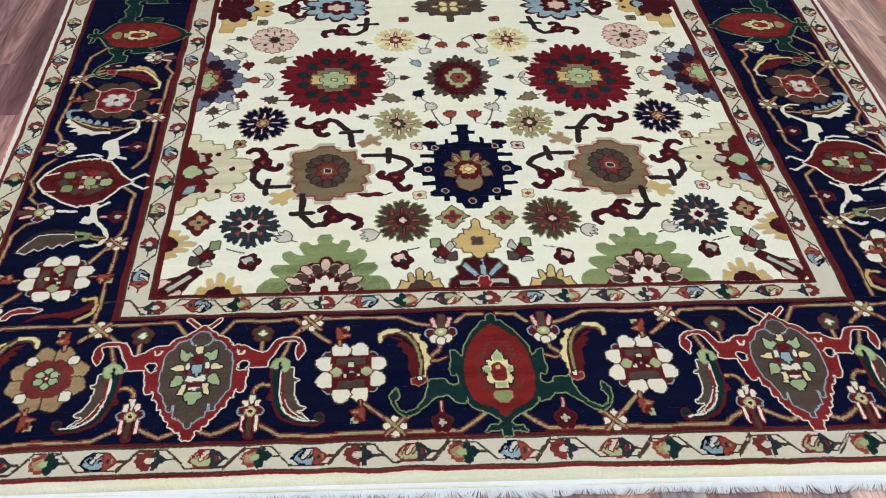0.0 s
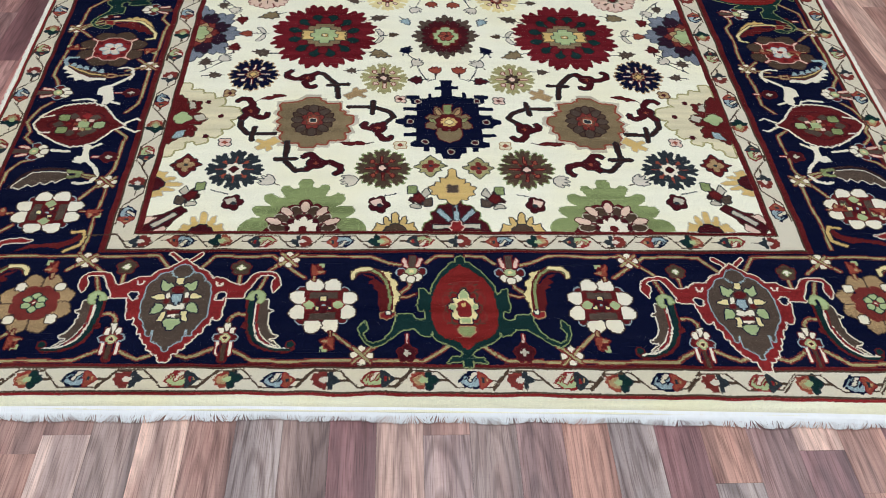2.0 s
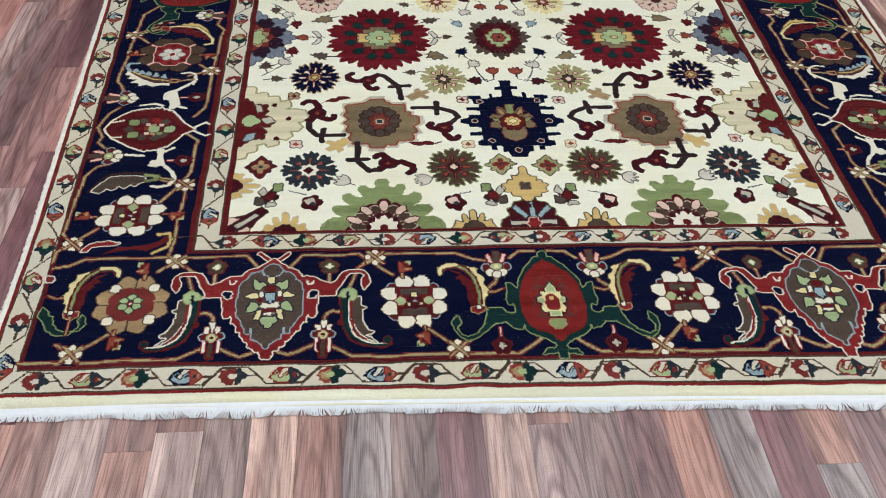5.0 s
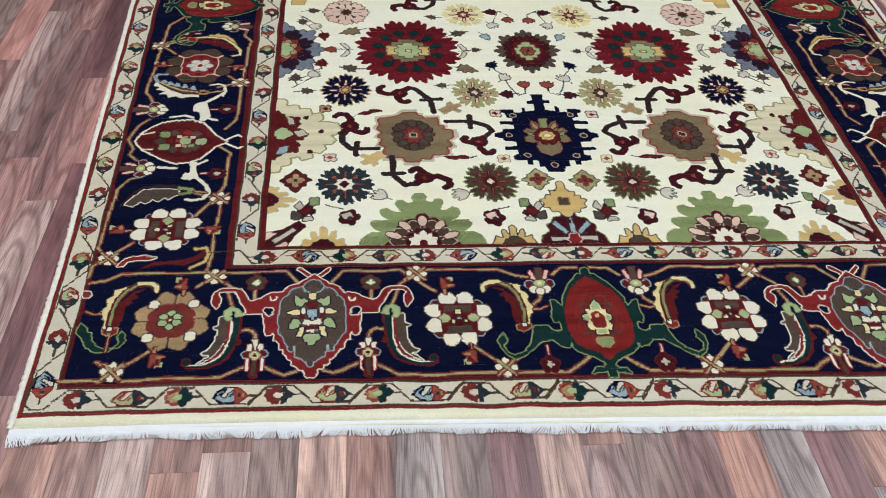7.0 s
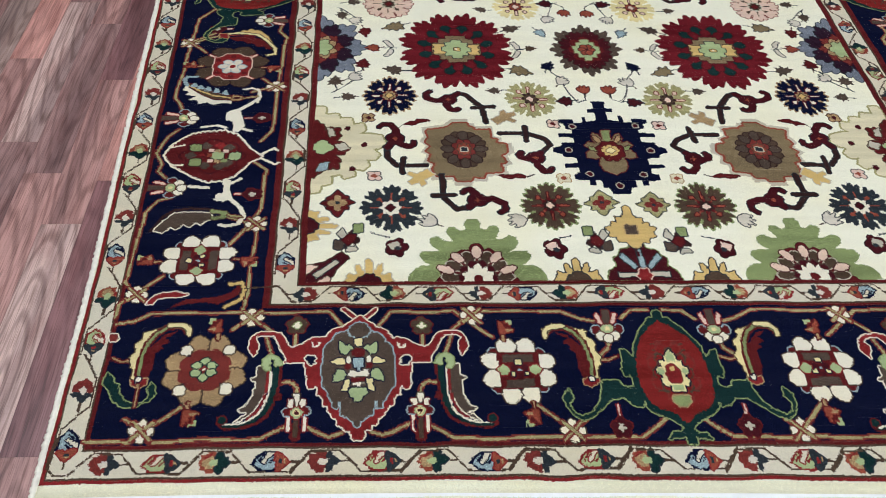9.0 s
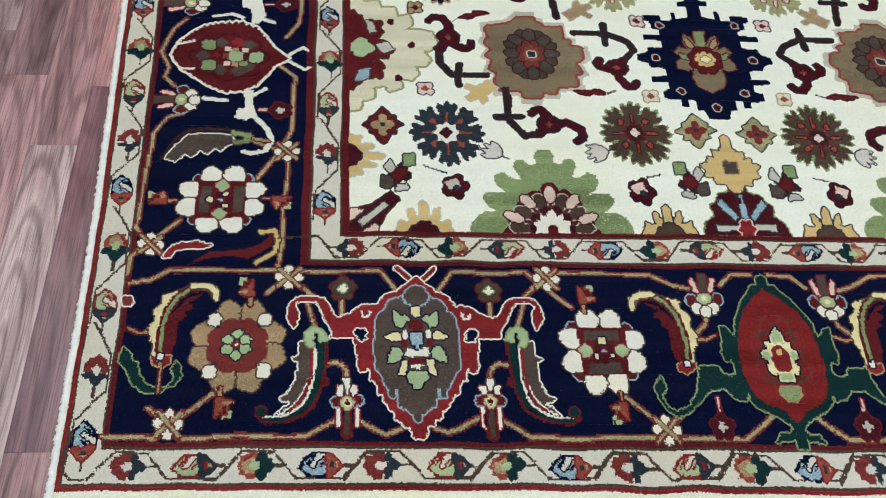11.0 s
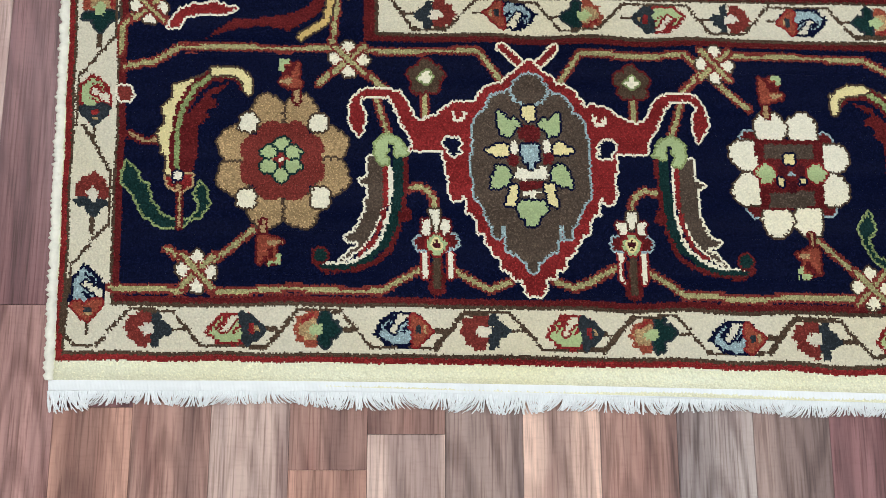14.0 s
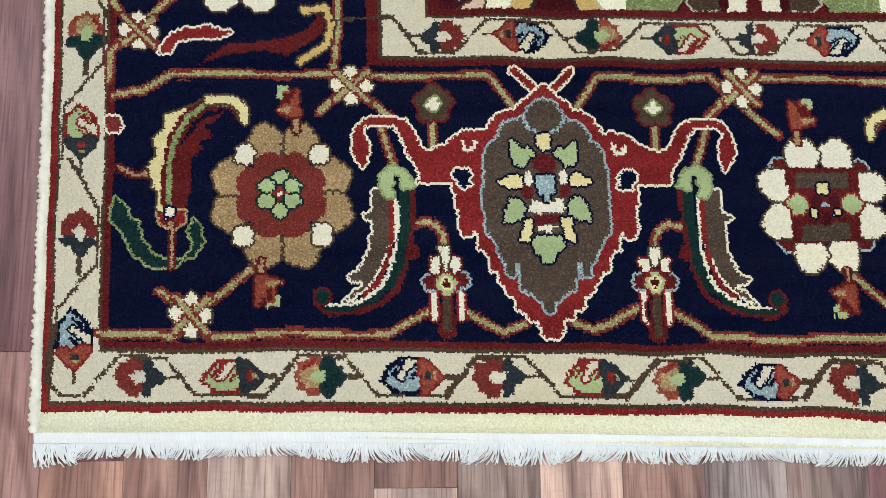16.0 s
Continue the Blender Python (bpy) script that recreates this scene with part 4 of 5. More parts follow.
# stripes along the sides
for side in (-1, 1):
    for own, v0, pitch, n, width in ((OUT, 0.088, 0.0885, 15, 0.0150), (IN, 0.420, 0.0895, 11, 0.0150)):
        for k in range(n):
            v = v0 + pitch * k
            mid = {(-1, OUT): EDGE_L + 0.0272, (1, OUT): EDGE_R - 0.0272, (-1, IN): FIELD[0] - 0.0312, (1, IN): FIELD[1] + 0.0312}[side, own]
            u = float(warp(np.array(mid), np.array(v))[0]) + (0.0015 if k % 2 else -0.001) * -side
            kind = ["blue", "maroon", "green", "rust"][k % 4]
            guard_bud(kind, own, u, v, -90, 0.98, side > 0)
            if k % 2 == 1:
                d = width * -side
                wave(own, [(u - d, v - 0.115), (u - d, v - 0.066), (u, v - 0.046), (u + d, v - 0.028), (u + d, v + 0.02), (u, v + 0.042), (u - d, v + 0.062)])

# ---- the field: flowers, palmettes, hooks and leaves, mirrored about the middle ----
AXIS = 0.003


def both_sides(x, y):
    return ((x, y, False), (2 * AXIS - x, y - 0.004, True))


def fpen(name, label, u, v, turn=0, flip=False, both=False, s=0.001):
    return Pen(motif(name, label, 0), u, v, s, s, turn, flip, both, inside=True)


def daisy(u, v, rx, ry, body, ring, heart, eye, label, spokes="white", edge=None, halo=None, star="maroon"):
    """Eight broad toothed lobes parted by slits round a rayed star."""
    p = fpen("flower", label, u, v)
    if halo:
        p.bloom(rx * 1.06, ry * 1.06, 8, halo, None, 0.08, 0.75, 0.12, 0.14)
    p.bloom(rx * 0.98, ry * 0.98, 8, body, edge, 0.085, 0.62, 0.1, 0.13)
    for k in range(8):
        a, f = radians(45 * k), (0.6 if k % 2 == 0 else 0.54)
        x, y = math.cos(a), math.sin(a)
        p.line([(rx * 0.2 * x, ry * 0.2 * y), (rx * f * x, ry * f * y)], 3.4, spokes, star if star and k % 2 == 0 else None)
        if k % 2:
            p.disc(rx * 0.5 * x, ry * 0.5 * y, rx * 0.08, spokes, star, ry * 0.08)
    p.rose(0, 0, rx * 0.33, 8, 0.34, ring, None, ry * 0.33)
    p.rose(0, 0, rx * 0.26, 8, 0.3, heart, None, ry * 0.26, phase=22.5)
    p.rose(0, 0, rx * 0.13, 4, 0.3, eye, "umber", ry * 0.13)


def leaf(u, v, turn, length, width, col, edge=None, flip=False, notch=True, label="small leaf in the field"):
    """A leaf on a short stalk, cut into five toothed tips, or a bent plain one; it points along +x."""
    p = fpen("leaf", label, u, v, turn, flip)
    l, w = length / 2, width / 2
    if notch:
        p.line([(-l * 1.35, -w * 0.25), (-l * 0.5, 0)], 2.6, edge or "slate")
        p.poly([(-l * 0.7, 0), (-l * 0.5, w * 0.4), (-l * 0.62, w * 0.95), (-l * 0.2, w * 0.66), (-l * 0.06, w * 1.1), (l * 0.2, w * 0.5), (l * 0.5, w * 0.62), (l * 0.5, w * 0.26), (l, 0),
                (l * 0.52, -w * 0.22), (l * 0.55, -w * 0.6), (l * 0.2, -w * 0.5), (0, -w * 1.1), (-l * 0.2, -w * 0.62), (-l * 0.6, -w * 0.9), (-l * 0.5, -w * 0.4)], col, edge)
    else:
        p.line([(-l * 1.5, -w * 0.9), (-l, 0)], 2.4, "umber")
        p.poly([(-l, 0), (-l * 0.5, w * 0.5), (-l * 0.2, w * 0.2), (l * 0.1, w), (l * 0.55, w * 0.75), (l, 0), (l * 0.55, -w * 0.1), (0, -w * 0.3), (-l * 0.4, -w * 0.8)], col, edge)


def small_flower(u, v, r, petal, heart, edge, label):
    p = fpen("flower", label, u, v)
    p.rose(0, 0, r, 4, 0.42, petal, edge, phase=45)
    p.rose(0, 0, r * 0.42, 4, 0.3, heart, None)


def hook(u, v, flip, tips, stem, bar):
    """A bird-like curl on a bent stem with a cross-bar."""
    p = fpen("hook_motif", "maroon curled hook on a bent stem", u, v, 0, flip)
    p.line(stem, 8.5, "umber", "slate")
    p.line(bar, 8.0, "umber", "slate")
    p.line([(0, 0), stem[0]], 13, "maroon", "slate")
    curves = []
    for x, y, s in tips:
        n = math.hypot(x, y)
        px, py = -y / n * s, x / n * s
        curves.append([(0, 0), (x * 0.42 + px * n * 0.26, y * 0.42 + py * n * 0.26), (x * 0.85 + px * n * 0.24, y * 0.85 + py * n * 0.24), (x, y), (x * 0.92 - px * n * 0.2, y * 0.92 - py * n * 0.2)])
    for pts in curves:
        p.line(pts, 10.5, "maroon", "slate")
    p.disc(0, 0, 17, "maroon", "slate", 16)
    for pts in curves:
        p.line(pts[:3], 15, "maroon")
        p.line(pts, 10.5, "maroon")
    p.disc(0, 0, 17, "maroon", None, 16)
    p.line([(0, 0), stem[0]], 12, "maroon")
    p.line([(-4, 0), (4, 0)], 3.2, "rust")
    p.line([(0, -4), (0, 4)], 3.2, "rust")


def brown_flower(u, v, flip):
    p = fpen("flower", "large brown palmette edged in rust and stone", u, v, 0, flip)
    outer = [(-19, 85), (10, 85), (13, 73), (22, 73), (24, 64), (57, 63), (54, 36), (67, 31), (64, 19), (83, 15), (86, -10), (73, -19), (80, -39), (67, -44), (70, -68), (35, -73), (32, -87),
             (10, -85), (6, -97), (-22, -97), (-25, -83), (-60, -83), (-64, -63), (-58, -44), (-72, -39), (-67, -19), (-78, -10), (-66, 5), (-77, 19), (-68, 34), (-73, 60), (-35, 68), (-25, 78)]
    p.poly([(x * 1.08, y * 1.08) for x, y in outer], "stone")
    p.poly([(x * 0.93, y * 0.93) for x, y in outer], "olive", "rust", 2)
    p.petals(8, 29, 10, "brown", "umber", 14, 22.5, 40)
    p.petals(8, 29, 9, "grey", "umber", 14, 0, 40)
    p.rose(0, 0, 23, 8, 0.3, "brick", "umber", 31, phase=22.5)
    p.rose(0, 0, 14, 8, 0.3, "rust", "brown", 18)
    p.rect(-6, 6, -6, 6, "slate", "stone")


def burgundy_flower(u, v):
    p = fpen("flower", "large burgundy flower with dark green and gold heart", u, v)
    p.bloom(124, 148, 12, "carmine", None, 0.05, 0.82, 0.14, 0.1, 15)
    p.petals(12, 64, 12, "teal", "maroon", 17, 15, 80)
    p.petals(12, 52, 10, "carmine", "maroon", 15, 0, 66)
    p.poly([(-20, 50), (20, 50), (20, 40), (36, 38), (36, 24), (50, 22), (50, -22), (36, -24), (36, -38), (20, -40), (20, -50), (-20, -50), (-20, -40), (-36, -38), (-36, -24), (-50, -22), (-50, 22), (-36, 24), (-36, 38), (-20, 40)], "olive", "maroon")
    for s in (-1, 1):
        p.poly([(s * 18, 19), (s * 49, 19), (s * 44, 7), (s * 51, 0), (s * 44, -7), (s * 49, -19), (s * 18, -19)], "gold", "umber")
    p.poly([(-10, 34), (10, 34), (10, 24), (23, 24), (21, 9), (29, 7), (29, -7), (21, -9), (23, -24), (10, -24), (10, -34), (-10, -34), (-10, -24), (-23, -24), (-21, -9), (-29, -7), (-29, 7), (-21, 9), (-23, 24), (-10, 24)], "green", "slate")
    p.rect(-6, 6, -5, 5, "gold", "umber")
    p.disc(0, 0, 2.6, "white")


def dark_flower(u, v, rx, ry):
    p = fpen("flower", "dark brown layered flower with pale green heart", u, v)
    p.bloom(rx * 1.02, ry * 1.02, 8, "grey", None, 0.04, 0.8, 0.24, 0.15)
    p.bloom(rx * 0.74, ry * 0.76, 8, "maroon", "umber", 0.05, 0.8, 0.12, 0.16, 22.5)
    p.rose(0, 0, rx * 0.5, 8, 0.2, "darkred", None, ry * 0.52)
    p.poly([(-8, 40), (8, 40), (8, 28), (19, 28), (19, 14), (28, 12), (28, -12), (19, -14), (19, -28), (8, -28), (8, -40), (-8, -40), (-8, -28), (-19, -28), (-19, -14), (-28, -12), (-28, 12), (-19, 14), (-19, 28), (-8, 28)], "green", "olive")
    p.petals(6, 10, 7, "rust", "umber", 8, 0, 13)
    p.disc(0, 0, 3.4, "maroon")


def black_medallion(u, v):
    p = fpen("medallion", "navy stepped medallion with golden heart", u, v, both=True)
    p.su *= 0.9
    p.poly([(0, 152), (15, 152), (12, 130), (28, 126), (28, 117), (12, 116), (12, 92), (34, 88), (34, 104), (43, 104), (43, 86), (62, 84), (62, 96), (96, 96), (96, 84), (86, 80), (86, 66), (72, 62), (72, 52), (104, 50), (104, 40), (72, 38), (72, 24),
            (86, 22), (98, 24), (102, 12), (120, 6), (120, -6), (102, -12), (98, -22), (86, -20), (72, -24), (72, -38), (102, -40), (102, -50), (72, -52), (72, -64), (86, -70), (86, -84), (60, -86), (60, -98), (48, -98), (48, -84), (34, -86), (34, -104), (24, -106), (18, -122), (0, -124)], "navy")
    for x, y in ((68, 74), (86, 0), (54, -68)):
        p.disc(x, y, 6, "maroon", "stone", 6)
    p.disc(0, -100, 6, "maroon", "stone", 7)
    p.poly([(0, 60), (9, 60), (9, 28), (18, 46), (28, 52), (33, 36), (26, 20), (42, 26), (52, 14), (40, 4), (50, -6), (52, -18), (36, -24), (24, -20), (28, -40), (22, -58), (12, -64), (0, -70)], "olive", "darkred")
    p.poly([(0, 60), (8, 60), (8, 30), (0, 26)], "moss")
    p.poly([(14, 26), (22, 42), (30, 44), (28, 30), (20, 22)], "tan", "maroon")
    p.poly([(26, 6), (46, 14), (40, 2), (26, -2)], "moss", "maroon")
    p.rose(0, -2, 30, 8, 0.2, "darkred", "maroon", 30, phase=22)
    p.rose(0, 0, 19, 8, 0.2, "gold", None, 17)
    p.rose(0, 0, 10, 4, 0.3, "yellow", "olive", 8)


def green_palmette(u, v, flip):
    p = fpen("palmette", "moss green half palmette with maroon fan", u, v, 0, flip, both=True)
    p.poly([(0, 139), (9, 139), (14, 130), (13, 116), (22, 112), (30, 122), (42, 121), (46, 110), (40, 100), (36, 90), (46, 90), (60, 99), (72, 95), (75, 83), (68, 72), (58, 64), (72, 64), (88, 62), (94, 52), (88, 40), (76, 31), (92, 30), (105, 22), (113, 8), (113, -6), (0, -6)], "moss")
    p.poly([(0, 80), (8, 76), (11, 62), (20, 68), (32, 60), (30, 48), (42, 48), (50, 34), (44, 27), (57, 25), (60, 8), (70, -6), (0, -6)], "darkred", "maroon")
    for a in (72, 38, 6):
        p.petals(1, 47, 9, "brown", "stone", 14, a, 50)
    for a in (90, 56, 22):
        p.petals(1, 56, 7.5, "pink", "maroon", 14, a, 60)
    p.rose(0, 4, 34, 10, 0.2, "maroon", "grey", 38)
    p.poly([(0, 34), (5, 30), (7, 22), (15, 28), (17, 16), (27, 16), (24, 6), (26, -6), (0, -6)], "white", "maroon")
    p.disc(0, 2, 8, "darkred")


def dark_fan(u, v):
    p = fpen("palmette", "maroon fan with pale blue ribs", u, v, both=True)
    p.poly([(0, 84), (10, 80), (14, 66), (30, 62), (36, 48), (46, 44), (44, 26), (58, 14), (62, -6), (0, -6)], "maroon", "moss")
    p.poly([(0, 62), (3, 62), (5, 26), (0, 22)], "blue", "slate")
    p.poly([(9, 26), (30, 54), (36, 44), (14, 20)], "blue", "slate")
    p.poly([(12, 12), (44, 12), (44, 2), (12, 4)], "stone", "slate")
    p.rose(0, 4, 13, 6, 0.3, "red", "pink", 18)


def orange_half(u, v, s, edge, flip, turn=0):
    p = fpen("flower", "golden half flower at the edge of the field", u, v, turn, flip, True, 0.001 * s)
    p.poly([(0, 50), (5, 44), (7, 24), (11, 22), (15, 34), (21, 36), (22, 24), (19, 14), (26, 13), (35, 17), (36, 8), (42, -6), (0, -6)], "gold", edge)
    p.line([(7, 12), (8, 26)], 2.6, edge)
    p.poly([(0, 16), (8, 14), (10, 9), (16, 8), (22, -6), (0, -6)], "brown" if edge == "slate" else "maroon", "slate")


def edge_beige(u, v, flip):
    """The large pale half palmette on the side of the field."""
    p = fpen("palmette", "pale sand half palmette with maroon heart", u, v, 0, flip)
    p.poly([(-10, 130), (8, 128), (10, 104), (34, 108), (38, 92), (60, 94), (64, 74), (84, 78), (88, 58), (78, 46), (96, 44), (118, 36), (124, 14), (112, 0), (100, -2), (112, -18), (104, -32), (88, -30), (94, -50), (84, -62), (66, -56), (68, -78),
            (50, -84), (46, -72), (26, -76), (28, -96), (10, -100), (6, -118), (-10, -122)], "sand", "sage", 2)
    p.rose(-6, 2, 64, 8, 0.3, "darkred", "brown", 84, fine=0.12)
    p.poly([(14, 62), (26, 56), (30, 38), (18, 34)], "stone", "brown")
    p.poly([(30, 12), (48, 20), (58, 4), (40, -6)], "stone", "brown")
    p.poly([(4, -42), (20, -38), (18, -60), (-4, -66)], "blue", "brown")
    p.rose(6, 4, 22, 4, 0.3, "green", "maroon", 20)
    for x, y in ((54, 62), (86, 12), (64, -58)):
        p.disc(x, y, 6, "maroon", None, 7)


def edge_slate(u, v, flip):
    p = fpen("flower", "slate blue and maroon half flower at the side", u, v, 0, flip)
    p.rose(-2, 2, 96, 8, 0.26, "steel", "slate", 122, fine=0.14)
    p.rose(-2, 2, 74, 8, 0.3, "eggplant", "slate", 98, phase=22, fine=0.14)
    p.rose(-2, 2, 46, 8, 0.3, "brick", "maroon", 58, fine=0.12)
    p.rose(-2, 2, 34, 8, 0.3, "tan", "maroon", 44, phase=22)
    p.rose(-2, 2, 24, 6, 0.3, "green", "brown", 32)


def curl_flower(u, v, flip, label="dark four-petalled flower with pale tips"):
    """The tumbling dark flower near the front of the field."""
    p = fpen("flower", label, u, v, 0, flip)
    p.su = p.sv = 0.00088
    p.rose(0, 0, 22, 4, 0.45, "umber", None, 28, phase=20, sharp=0.8)
    p.poly([(4, 4), (16, 32), (26, 14), (14, 2)], "stone", "slate")
    p.poly([(-24, 40), (-4, 38), (-6, 14), (-22, 16)], "moss", "slate")
    p.poly([(8, -8), (30, -2), (28, -26), (12, -30)], "grey", "slate")
    p.poly([(-18, -30), (4, -34), (2, -22), (-14, -20)], "stone", "slate")
    p.poly([(-10, 10), (4, 12), (14, -4), (2, -16), (-10, -6)], "darkred", "maroon")


def tulip(u, v, turn, cols, flip=False, size=1.0):
    p = fpen("bud", "small tulip bud on a thin stem", u, v, turn, flip, True, 0.001 * size)
    p.line([(0, -24), (0, -8)], 2.5, "brown")
    p.poly([(0, 6), (5, 16), (7, 4), (14, 10), (13, -2), (7, -10), (0, -13)], cols[0], cols[1])


black_medallion(-0.002, 0.704)
dark_flower(0.004, 1.042, 0.078 * 1000, 98)
p = fpen("palmette", "olive grey palmette with golden petals", 0.008, 1.405, both=True)
p.poly([(0, -100), (7, -100), (7, -70), (26, -64), (48, -66), (52, -48), (74, -52), (86, -40), (74, -28), (96, -20), (94, 40), (0, 40)], "grey", "slate")
p.rose(0, 0, 52, 8, 0.3, "olive", "maroon", 56, phase=22)
p.petals(8, 34, 9, "yellow", "maroon", 14, 22.5)
p.rose(0, 0, 18, 6, 0.3, "darkred", "maroon", 18)
p.disc(0, 0, 6, "pink")
dark_fan(-0.001, 0.380)
p = fpen("flower", "golden stepped flower with grey eye", -0.003, 0.489, both=True)
p.poly([(0, 62), (6, 56), (8, 38), (14, 30), (24, 32), (22, 18), (32, 20), (34, 10), (46, 6), (38, -4), (40, -16), (28, -18), (26, -28), (14, -28), (8, -40), (0, -46)], "gold", "slate")
p.rose(0, 2, 13, 4, 0.4, "grey", "tan", 14, phase=45)
p.line([(0, -44), (0, -60)], 3, "maroon")

for x, y, fl in both_sides(-0.279, 1.045):
    burgundy_flower(x, y)
for x, y, fl in both_sides(-0.281, 0.709):
    brown_flower(x, y, fl)
for x, y, fl in both_sides(-0.277, 0.380):
    green_palmette(x, y, fl)
for x, y, fl in both_sides(-0.281, 1.392):
    p = fpen("palmette", "pale blue palmette edged in maroon", x, y, 0, fl, True)
    p.rose(0, 0, 92, 12, 0.24, "maroon", None, 84, sharp=1.2)
    p.rose(0, 0, 80, 12, 0.26, "blue", "slate", 72, sharp=1.2)
    p.rose(0, 0, 44, 8, 0.3, "maroon", "slate", 44)
    p.rose(0, 0, 26, 8, 0.3, "pink", "rust", 26)
for x, y, fl in both_sides(-0.422, 0.877):
    daisy(x, y, 53, 64, "navy", "darkred", "tan", "gold", "navy spiked flower with white and red star", halo="tan", star="darkred")
for x, y, fl in both_sides(-0.137, 0.866):
    daisy(x, y, 53, 63, "sage", "umber", "brown", "pink", "sage green lobed flower with brown eye", spokes="pink", star="brick")
for x, y, fl in both_sides(-0.419, 0.549):
    daisy(x, y, 57, 62, "slate", "white", "white", "maroon", "slate spiked flower with white ring", spokes="rust", star=None)
for x, y, fl in both_sides(-0.136, 0.553):
    daisy(x, y, 53, 60, "brown", "darkred", "umber", "pink", "brown spiked flower fringed moss green with maroon star", spokes="rust", star="maroon", halo="moss")
for x, y, fl in both_sides(-0.427, 1.228):
    daisy(x, y, 56, 64, "pink", "stone", "brown", "darkred", "pale pink flower outlined in brown", edge="brick", spokes="brown", star=None)
for x, y, fl in both_sides(-0.133, 1.218):
    daisy(x, y, 54, 62, "yellow", "maroon", "rust", "pink", "pale yellow lobed flower", spokes="pink", star="maroon")
for x, y, fl in both_sides(-0.556, 0.712):
    edge_beige(x, y, fl)
for x, y, fl in both_sides(-0.568, 1.048):
    edge_slate(x, y, fl)
for x, y, fl in both_sides(-0.545, 1.375):
    p = fpen("palmette", "golden half palmette at the side of the field", x, y, 0, fl)
    p.poly([(-20, 90), (110, 60), (112, 20), (90, 6), (100, -14), (84, -30), (62, -26), (60, -52), (40, -50), (38, -76), (14, -80), (10, -110), (-20, -110)], "gold", "tan")
    p.rose(10, 10, 52, 8, 0.3, "maroon", "slate", 66)
    p.poly([(30, 10), (60, 20), (50, -8)], "blue")
    for a, b in ((84, -4), (48, -46)):
        p.disc(a, b, 6, "maroon")
for x, y, fl in both_sides(-0.304, 0.864):
    hook(x, y, fl, ((-45, 21, 1), (11, -36, -1)), [(20, 20), (34, 16), (62, -22), (70, -74)], [(46, -25), (86, -25)])
for x, y, fl in both_sides(-0.412, 0.740):
    hook(x, y, fl, ((-22, 44, -1), (34, -18, -1)), [(-16, -26), (-16, -52), (4, -78), (56, -78)], [(14, -56), (14, -98)])
for x, y, fl in both_sides(-0.148, 0.682):
    hook(x, y, fl, ((-30, 10, 1), (22, -36, -1)), [(12, 16), (32, 38), (22, 56), (-10, 72), (-60, 72)], [(-10, 92), (-14, 50)])
for x, y, fl in both_sides(-0.265, 0.567):
    hook(x, y, fl, ((-19, 27, -1), (46, -24, 1)), [(-16, -18), (-38, -22), (-60, 10), (-61, 66)], [(-80, 14), (-40, 14)])
for x, y, fl in both_sides(-0.266, 1.262):
    hook(x, y, fl, ((-44, -12, -1), (10, 32, 1)), [(18, -12), (36, -16), (56, 6), (62, 66)], [(42, 32), (84, 36)])
for x, y, fl in both_sides(-0.39, 1.375):
    hook(x, y, fl, ((-30, 14, 1), (22, -36, -1)), [(12, 16), (36, 26), (50, 6)], [(40, 20), (60, 30)])
for (a, b), petal, heart, edge, label in (((-0.464, 0.806), "tan", "maroon", "maroon", "tiny tan flower"), ((-0.450, 0.634), "pink", "rust", "slate", "tiny pale flower edged dark"), ((-0.102, 0.784), "pink", "darkred", "slate", "tiny pale flower with red eye"),
                                          ((-0.102, 0.626), "sand", "rust", "tan", "tiny sand flower"), ((-0.462, 1.315), "olive", "slate", "brown", "tiny olive flower"), ((-0.11, 1.318), "rust", "maroon", "slate", "tiny rust flower")):
    for x, y, fl in both_sides(a, b):
        small_flower(x, y, 14, petal, heart, edge, label)
for (a, b), cols in (((-0.513, 0.563), ("darkred", "tan", "slate")), ((-0.044, 0.558), ("sage", "brick", "slate"))):
    for x, y, fl in both_sides(a, b):
        p = fpen("flower", "small stepped diamond flower", x, y, both=True)
        p.poly([(0, 34), (7, 26), (12, 18), (20, 16), (18, 8), (31, 0), (18, -8), (20, -16), (11, -18), (7, -27), (0, -34)], cols[0], cols[2])
        p.rose(0, 0, 17, 4, 0.5, cols[1], None, 20)
        p.disc(0, 0, 4, "slate")
for x, y, fl in both_sides(-0.112, 0.380):
    orange_half(x, y, 0.95, "slate", fl)
for x, y, fl in both_sides(-0.455, 0.380):
    orange_half(x, y, 1.0, "stone", fl)
for x, y, fl in both_sides(-0.558, 0.508):
    orange_half(x, y, 0.95, "stone", fl, -90 if not fl else 90)
for x, y, fl in both_sides(-0.068, 0.466):
    curl_flower(x, y, fl)
for x, y, fl in both_sides(-0.490, 0.475):
    curl_flower(x, y, not fl)
for a, b in ((-0.409, 0.453), (-0.141, 0.447)):
    for x, y, fl in both_sides(a, b):
        p = fpen("bud", "small maroon bud with pale petal", x, y, 0, fl)
        p.rose(0, 0, 19, 5, 0.3, "maroon", "umber", 22)
        p.poly([(-16, 8), (2, 16), (8, 0), (-8, -6)], "stone" if a < -0.3 else "pink", "maroon")
        p.disc(2, -2, 5, "slate")
        p.line([(10, 24) if a > -0.3 else (-12, 24), (30, 30) if a > -0.3 else (-46, 34)], 2.6, "slate")
